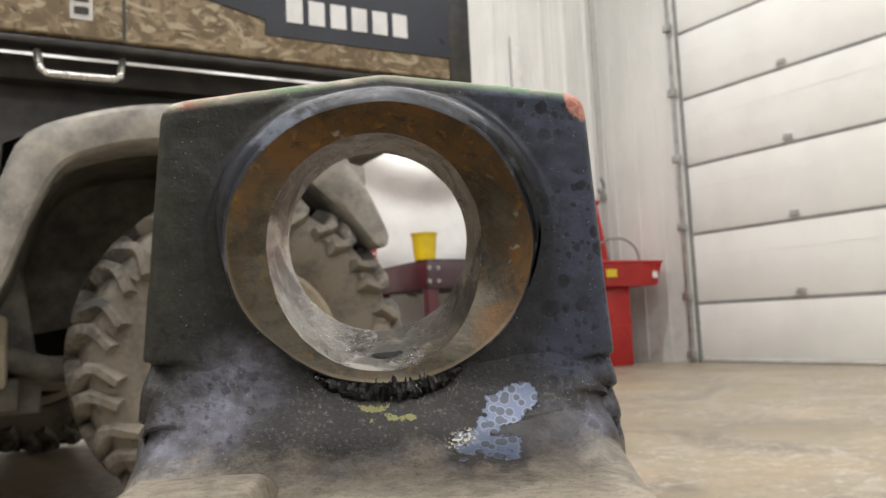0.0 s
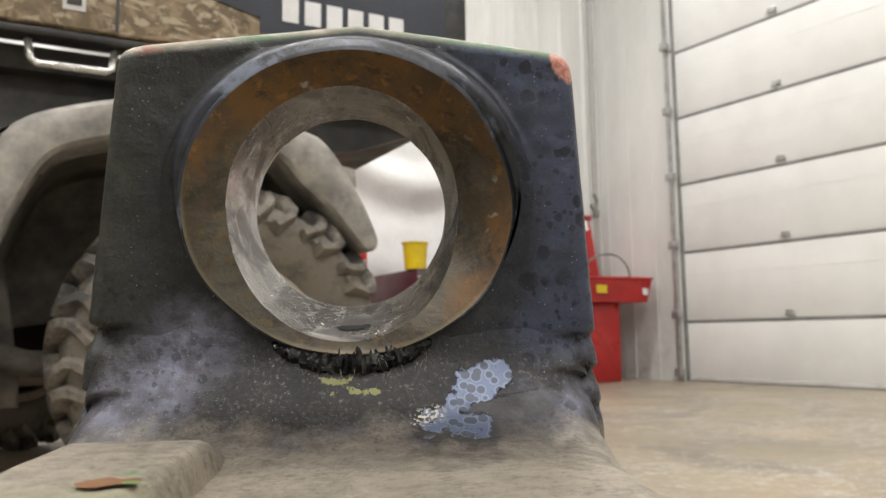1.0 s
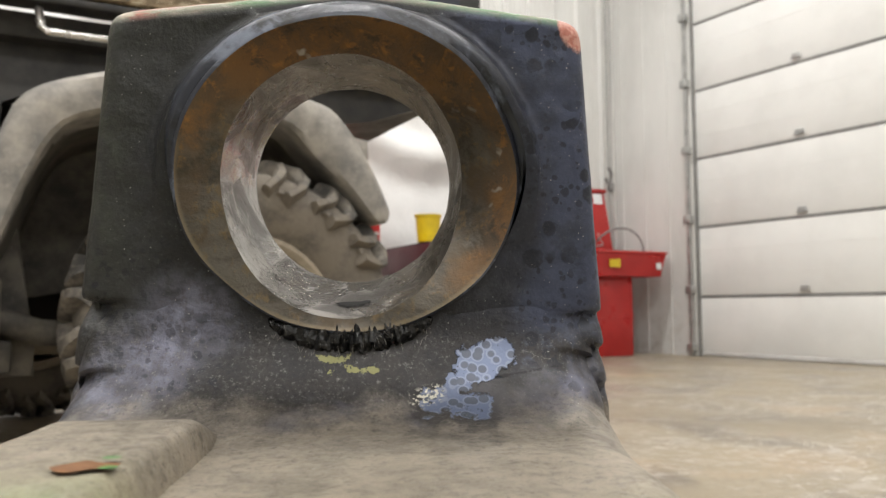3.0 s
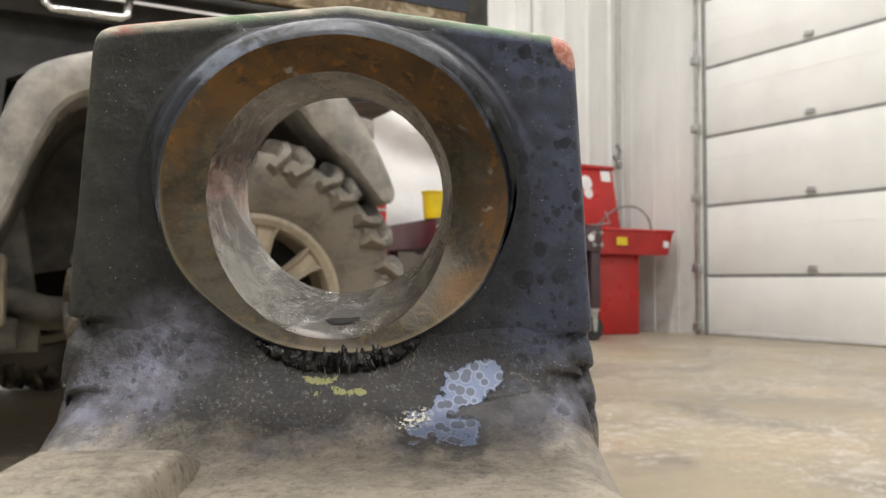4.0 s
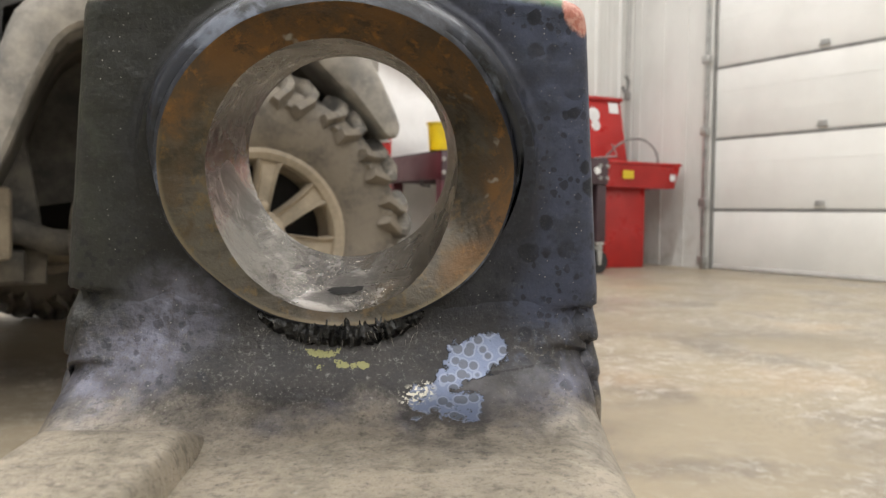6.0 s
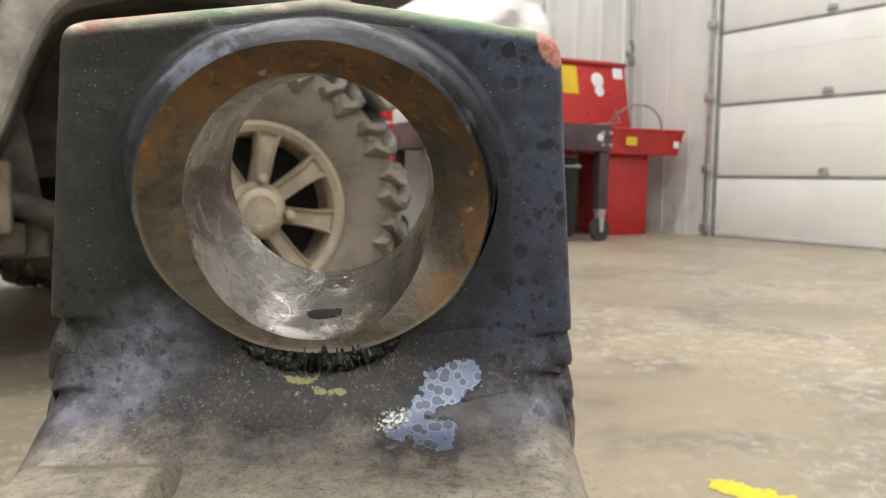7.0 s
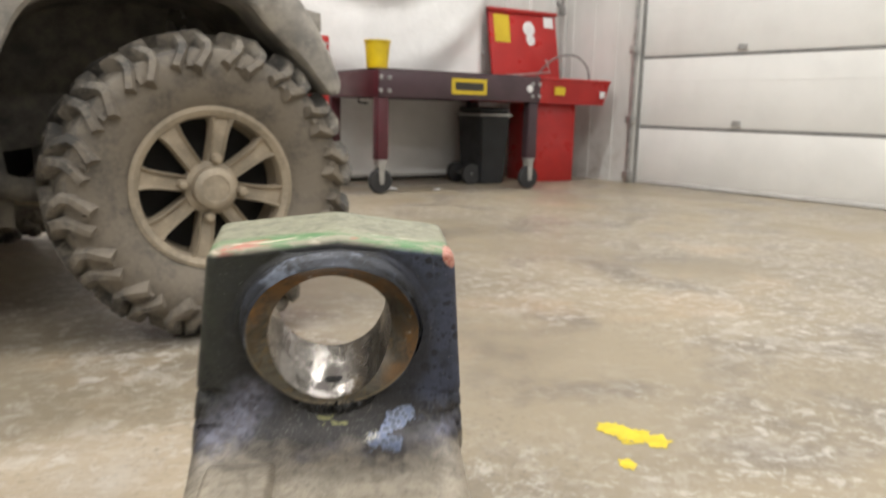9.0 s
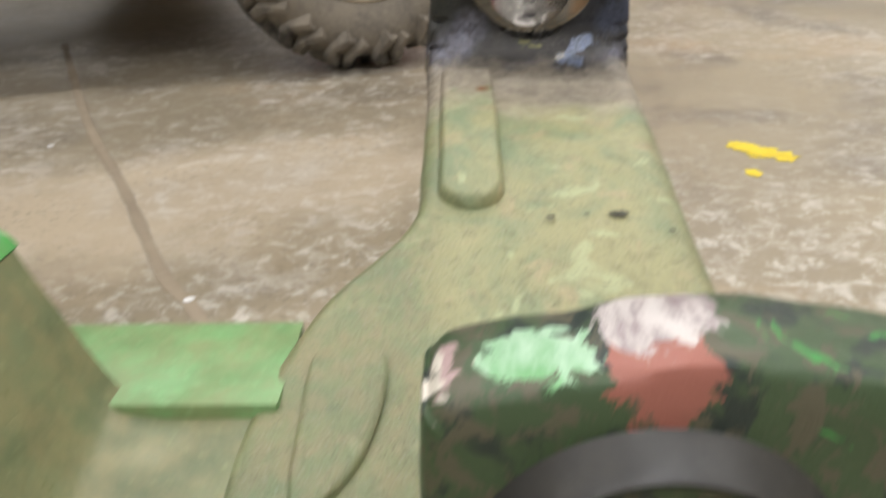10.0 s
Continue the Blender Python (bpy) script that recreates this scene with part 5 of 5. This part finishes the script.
# arm: top surface line (y, z) from the foot of the lug towards the other end
SPINE = [(0.0052, -0.0165), (0.0045, -0.0245), (0.0030, -0.0335), (-0.0020, -0.0430), (-0.0106, -0.0502), (-0.026, -0.0543), (-0.060, -0.0555), (-0.109, -0.0570), (-0.165, -0.0665), (-0.215, -0.0785), (-0.27, -0.0955), (-0.33, -0.115), (-0.40, -0.138), (-0.46, -0.150)]
LEFT = [-0.0735, -0.0750, -0.0768, -0.0785, -0.0795, -0.079, -0.0775, -0.0775, -0.0785, -0.083, -0.122, -0.145, -0.15, -0.15]
RIGHT = [0.0615, 0.0630, 0.0648, 0.0662, 0.0672, 0.0668, 0.0645, 0.0605, 0.060, 0.060, 0.064, 0.075, 0.08, 0.08]
LINE = smooth_line([(y, z, a, b) for (y, z), a, b in zip(SPINE, LEFT, RIGHT)], 180)


def arm_top(y):
    """Height of the arm's top at y."""
    for p, q in zip(LINE[20:], LINE[21:]):
        if q[0] <= y <= p[0]:
            return p[1] + (q[1] - p[1]) * (y - p[0]) / (q[0] - p[0])
    return LINE[-1][1]


def arm_mesh():
    bm = bmesh.new()
    rows, nx_ = [], 56
    for i, (y, z, xl, xr) in enumerate(LINE):
        p, q = LINE[max(i - 1, 0)], LINE[min(i + 1, len(LINE) - 1)]
        ty, tz = q[0] - p[0], q[1] - p[1]
        ln = math.hypot(ty, tz)
        ny_, nz_ = tz / ln, -ty / ln       # normal of the top surface
        row = []
        for j in range(nx_ + 1):
            s = j / nx_
            x = xl + (xr - xl) * (0.5 - 0.5 * math.cos(math.pi * s)) * 0.35 + (xr - xl) * s * 0.65
            e = min(x - xl, xr - x)
            rr = (0.014 if x > 0 else 0.010) * min(1, 0.3 + i / 65)
            dip = rr - math.sqrt(max(rr * rr - max(rr - e, 0) ** 2, 0))
            bulge = 0.0012 * noise.noise(Vector((x * 28, y * 28, 1))) + 0.0004 * noise.noise(Vector((x * 110, y * 110, 5)))
            off = -dip + bulge * min(1, i / 23)
            dx, dd = bites(x, z) if z > -0.056 else (0.0, 0.0)
            zz = z + nz_ * off
            if abs(x - RX) < 0.041:      # keeps clear of the mouth above it
                zz = min(zz, RH - math.sqrt(0.0415 ** 2 - (x - RX) ** 2))
            row.append(bm.verts.new((x + dx, y + ny_ * off + dd, zz)))
        for s in (1.0, 0.66, 0.33, 0.0):
            x = (xl + 0.006) + (xr - xl - 0.012) * s
            row.append(bm.verts.new((x, y - ny_ * 0.036, z - 0.036 * abs(nz_)) if nz_ > 0.9 else (x, y + 0.012, min(z, -0.046) - 0.016)))
        rows.append(row)
    k = len(rows[0])
    for a, b in zip(rows, rows[1:]):
        for j in range(k):
            bm.faces.new((a[j], a[(j + 1) % k], b[(j + 1) % k], b[j]))
    bm.faces.new(rows[-1])
    return bm


part("arm", arm_mesh(), M_CAST, casting, "cast arm with worn khaki-green paint")


def pad(outline, height, sink=0.004, rim=0.004):
    """A raised pad with rounded edges lying on the arm; outline of (x, y)."""
    bm = bmesh.new()
    cx, cy = sum(p[0] for p in outline) / len(outline), sum(p[1] for p in outline) / len(outline)
    rows = []
    for f, h in ((0.0, -sink), (0.0, height * 0.55), (0.35, height * 0.88), (1.0, height), (2.4, height)):
        row = []
        for x, y in outline:
            d = Vector((cx - x, cy - y))
            d = d / max(d.length, 1e-6) * rim * f
            # pull in across the pad more than along it
            row.append(bm.verts.new((x + math.copysign(min(abs(d.x) + rim * f * 0.6, abs(cx - x)), d.x), y + d.y, arm_top(y + d.y) + h)))
        rows.append(row)
    n = len(outline)
    for a, b in zip(rows, rows[1:]):
        for i in range(n):
            bm.faces.new((a[i], a[(i + 1) % n], b[(i + 1) % n], b[i]))
    bm.faces.new(rows[-1])
    return bm


def strip_mesh():
    """The raised strip: rises softly from the lug's foot and ends round."""
    bm = bmesh.new()
    rows = []
    ys = [-0.008 - 0.185 * i / 40 for i in range(41)] + [-0.193 - 0.0155 * math.sin(math.pi / 2 * i / 12) for i in range(1, 13)]
    for y in ys:
        hw = 0.0175 * math.sqrt(max(0.0, 1 - (max(0.0, -0.193 - y) / 0.01551) ** 2)) + 0.0001
        grow = max(0.0, min(1.0, (-0.010 - y) / 0.028))
        grow = grow * grow * (3 - 2 * grow)
        row = []
        for j in range(29):
            q = -1 + 2 * j / 28
            x = -0.051 + hw * math.sin(q * math.pi / 2)
            e = min(hw - abs(x + 0.051), max(0.0, y + 0.2085) + 0.0002)
            e = max(0.0, min(1.0, e / 0.0042))
            rise = 0.0078 * grow * math.sqrt(max(0.0, 1 - (1 - e) ** 2))
            row.append(bm.verts.new((x, y, arm_top(y) - 0.0022 + rise * 1.25 + 0.0005 * noise.noise(Vector((x * 60, y * 60, 2))))))
        rows.append(row)
    for a, b in zip(rows, rows[1:]):
        for j in range(28):
            bm.faces.new((a[j], a[j + 1], b[j + 1], b[j]))
    return bm


part("raised_strip", strip_mesh(), M_CAST, casting, "raised strip along the arm with khaki paint")
blob = smooth_line([(-0.100, -0.294), (-0.118, -0.298), (-0.121, -0.330), (-0.120, -0.362), (-0.108, -0.362), (-0.095, -0.345), (-0.088, -0.318), (-0.089, -0.300), (-0.0995, -0.294)], 48)
part("raised_pad", pad(blob, 0.0040, 0.004, 0.0022), M_CAST, casting, "low leaf-shaped pad on the casting")
# pits drawn as flat dark patches on the arm
M_PIT = worn("dark_pit_patch", (0.055, 0.055, 0.035), (0.035, 0.034, 0.024), (0.09, 0.09, 0.06), 0.7, 0, 120)
pit = [(0.022 + 0.006 * math.cos(a) * (1 + 0.2 * math.sin(3 * a)), -0.214 + 0.0028 * math.sin(a)) for a in [2 * math.pi * i / 16 for i in range(16)]]
for ox, oy, s in ((0, 0, 0.85), (-0.034, -0.002, 0.4), (-0.016, 0.0, 0.25), (0.024, -0.012, 0.3), (-0.06, -0.075, 0.4)):
    bm = bmesh.new()
    bm.faces.new([bm.verts.new((0.022 + ox + (x - 0.022) * s, -0.214 + oy + (y + 0.214) * s, arm_top(-0.214 + oy + (y + 0.214) * s) + 0.0016)) for x, y in pit])
    part("pit", bm, M_PIT, casting, "dark pit in the paint", smooth=False)

# chip to bare rust on the strip, with fresh green edges
chip_o = [(-0.041 + 0.0042 * math.cos(a) * (1 + 0.25 * math.sin(2 * a + 1)), -0.086 + 0.0036 * math.sin(a) * (1 + 0.3 * math.cos(3 * a))) for a in [2 * math.pi * i / 22 for i in range(22)]]
bm = bmesh.new()
bm.faces.new([bm.verts.new((x, y, arm_top(y) + 0.0082)) for x, y in chip_o])
part("paint_chip", bm, worn("rust_chip", (0.30, 0.13, 0.04), (0.12, 0.055, 0.025), (0.4, 0.2, 0.08), 0.7, 0, 120), casting, "rusty chip with no paint", smooth=False)
for gx, gy in ((-0.037, -0.0875), (-0.060, -0.088), (-0.039, -0.080)):
    bm = bmesh.new()
    bm.faces.new([bm.verts.new((gx + 0.0016 * math.cos(a), gy + 0.0012 * math.sin(a), arm_top(gy) + 0.0083)) for a in [2 * math.pi * i / 9 for i in range(9)]])
    part("paint_fleck", bm, M_GREEN, casting, "fresh green paint fleck", smooth=False)

# black grease with fibres under the collar; its black also paints the lip's shadow
bm = bmesh.new()
rg = random.Random(3)
rows = []
for i in range(61):
    a = radians(-121 + 62 * i / 60)
    fat = math.sin(math.pi * i / 60) ** 0.5
    row = []
    for j in range(13):
        b = 2 * math.pi * j / 12.0001
        w_ = 1 + 0.5 * noise.noise(Vector((i * 0.9, j * 0.8, 2))) + 0.35 * noise.noise(Vector((i * 2.3, j * 1.9, 8)))
        row.append(bm.verts.new(lean(RX + (0.0436 + 0.0042 * fat * w_ * math.cos(b)) * math.cos(a), -0.0006 + 0.0046 * fat * w_ * math.sin(b), RH + (0.0437 + 0.0042 * fat * w_ * math.cos(b)) * math.sin(a))))
    rows.append(row)
for p_, q_ in zip(rows, rows[1:]):
    for j in range(12):
        bm.faces.new((p_[j], p_[j + 1], q_[j + 1], q_[j]))
part("grease", bm, M_GREASE, casting, "black grease and painted shadow under the collar")
bm = bmesh.new()
for i in range(40):
    a = radians(rg.uniform(-118, -62))
    r = rg.uniform(0.0425, 0.0475)
    c = lean(RX + r * math.cos(a), -0.0048, RH + r * math.sin(a))
    e = c + Vector((rg.uniform(-0.001, 0.001), rg.uniform(-0.0012, 0.0), rg.uniform(-0.0026, 0.001)))
    tube([c, (c + e) / 2 + Vector((0, -0.0005, 0)), e], 0.00007, 4, bm)
part("grease_fuzz", bm, worn("grease_fibres", (0.25, 0.23, 0.2), (0.1, 0.09, 0.08), (0.4, 0.38, 0.33), 0.5), casting, "tiny fibres caught in the grease")

# near lug with chipped paint, at the other end of the arm
near = new("near_lug")
near.parent, near.matrix_local = casting, pose(0.0, 0, 0)
tagged(near, "bored lug in chipped green paint")


def near_lug_mesh():
    bm = bmesh.new()
    pts = []
    X0, X1, ZT = -0.070, 0.125, -0.040
    top = [(X0, -0.16), (X0, -0.062), (X0 + 0.003, -0.048), (X0 + 0.012, ZT - 0.002), (-0.03, ZT + 0.003), (-0.006, ZT + 0.0085), (0.02, ZT + 0.0095), (0.046, ZT + 0.006), (0.080, ZT - 0.001), (0.108, ZT - 0.009), (X1, -0.07), (X1 + 0.004, -0.16)]
    ol = smooth_line(top, 60)
    rows = []
    for y, inset in ((-0.368, 0.006), (-0.370, 0.002), (-0.375, 0.0), (-0.39, -0.0004), (-0.397, 0.0), (-0.403, 0.0), (-0.407, 0.002), (-0.409, 0.006), (-0.409, 0.02)):
        row = []
        for i, (x, z) in enumerate(ol):
            cx, cz = -0.004, -0.09
            d = Vector((cx - x, cz - z)).normalized() * inset
            w_ = 0.0010 * noise.noise(Vector((x * 60, y * 60, z * 60)))
            row.append(bm.verts.new((x + d.x, y, z + d.y + w_)))
        rows.append(row)
    for a, b in zip(rows, rows[1:]):
        for i in range(len(ol) - 1):
            bm.faces.new((a[i], a[i + 1], b[i + 1], b[i]))
    bm.faces.new(rows[0]), bm.faces.new(rows[-1])
    return bm


part("lug_body", near_lug_mesh(), M_CHIP, near)
bm = revolve([(0.060, 0.002), (0.053, -0.004), (0.050, -0.012), (0.0478, -0.0145), (0.045, -0.013), (0.037, 0.004), (0.0355, 0.02), (0.001, 0.021)], 80)
part("collar", bm, M_BLACKP, near, "dark collar of the near bore", pose(-0.004, -0.407, -0.106))
# flat black disc: the shade down the bore as colour
part("bore_shade", capped([(0.0352, 0.006), (0.0352, 0.012)], 40), M_HOLE_SHADE, near, "black disc painting the shade inside the near bore", pose(-0.004, -0.407, -0.106))

# side flange of folded plate to the left of the arm
wing = new("side_flange")
wing.parent, wing.matrix_local = casting, pose(0, 0, 0)
tagged(wing, "green folded plate flange")
part("flange_strip", prism([(-0.262, -0.1105), (-0.1300, -0.1090), (-0.1300, -0.130), (-0.262, -0.130)], -0.324, -0.262, bevel=0.002), M_PALEGREEN, wing, "pale green welded strip")


def bent_plate(section, y_far, y_near, thick):
    """A folded plate: its section of (x, z) drawn along y."""
    bm = bmesh.new()
    sec = smooth_line(section, 40)
    nrm = []
    for i in range(40):
        a, b = sec[max(i - 1, 0)], sec[min(i + 1, 39)]
        l = math.hypot(b[0] - a[0], b[1] - a[1])
        nrm.append(((b[1] - a[1]) / l, -(b[0] - a[0]) / l))
    rows = []
    for k in range(17):
        y = y_far + (y_near - y_far) * k / 16
        row = []
        for side in (0, 1):
            idx = range(40) if side == 0 else range(39, -1, -1)
            for i in idx:
                x, z = sec[i]
                w_ = 0.0012 * noise.noise(Vector((x * 40, y * 40, z * 40)))
                wig = 0.0025 * noise.noise(Vector((x * 22, 7, z * 22))) if k == 0 else 0
                z += min(0.0, arm_top(y) + 0.111) * max(0.0, min(1.0, (x + 0.215) / 0.06))      # falls with the arm
                row.append(bm.verts.new((x + nrm[i][0] * thick * side, y + wig, z + nrm[i][1] * thick * side + w_)))
        rows.append(row)
    n = len(rows[0])
    for a, b in zip(rows, rows[1:]):
        for i in range(n):
            bm.faces.new((a[i], a[(i + 1) % n], b[(i + 1) % n], b[i]))
    bm.faces.new(rows[0]), bm.faces.new(rows[-1])
    return bm


part("folded_plate", bent_plate([(-0.09, -0.1215), (-0.14, -0.1220), (-0.180, -0.1225), (-0.200, -0.118), (-0.2115, -0.101), (-0.2225, -0.072), (-0.232, -0.050)], -0.312, -0.52, 0.008), M_OLIVE, wing, "oily olive-green folded plate")
part("top_flange", bent_plate([(-0.2285, -0.050), (-0.2345, -0.0445), (-0.245, -0.043), (-0.30, -0.040)], -0.309, -0.52, 0.006), M_GREEN, wing, "bright green top flange")

# timber block that carries the casting
block = solid("timber_block", box(-0.07, 0.05, -0.06, 0.06, 0, 0.219, 0.006), M_WOOD, pose(0.145, -0.06, 0, 0, 0, 12), "oily timber block under the casting", "timber block")
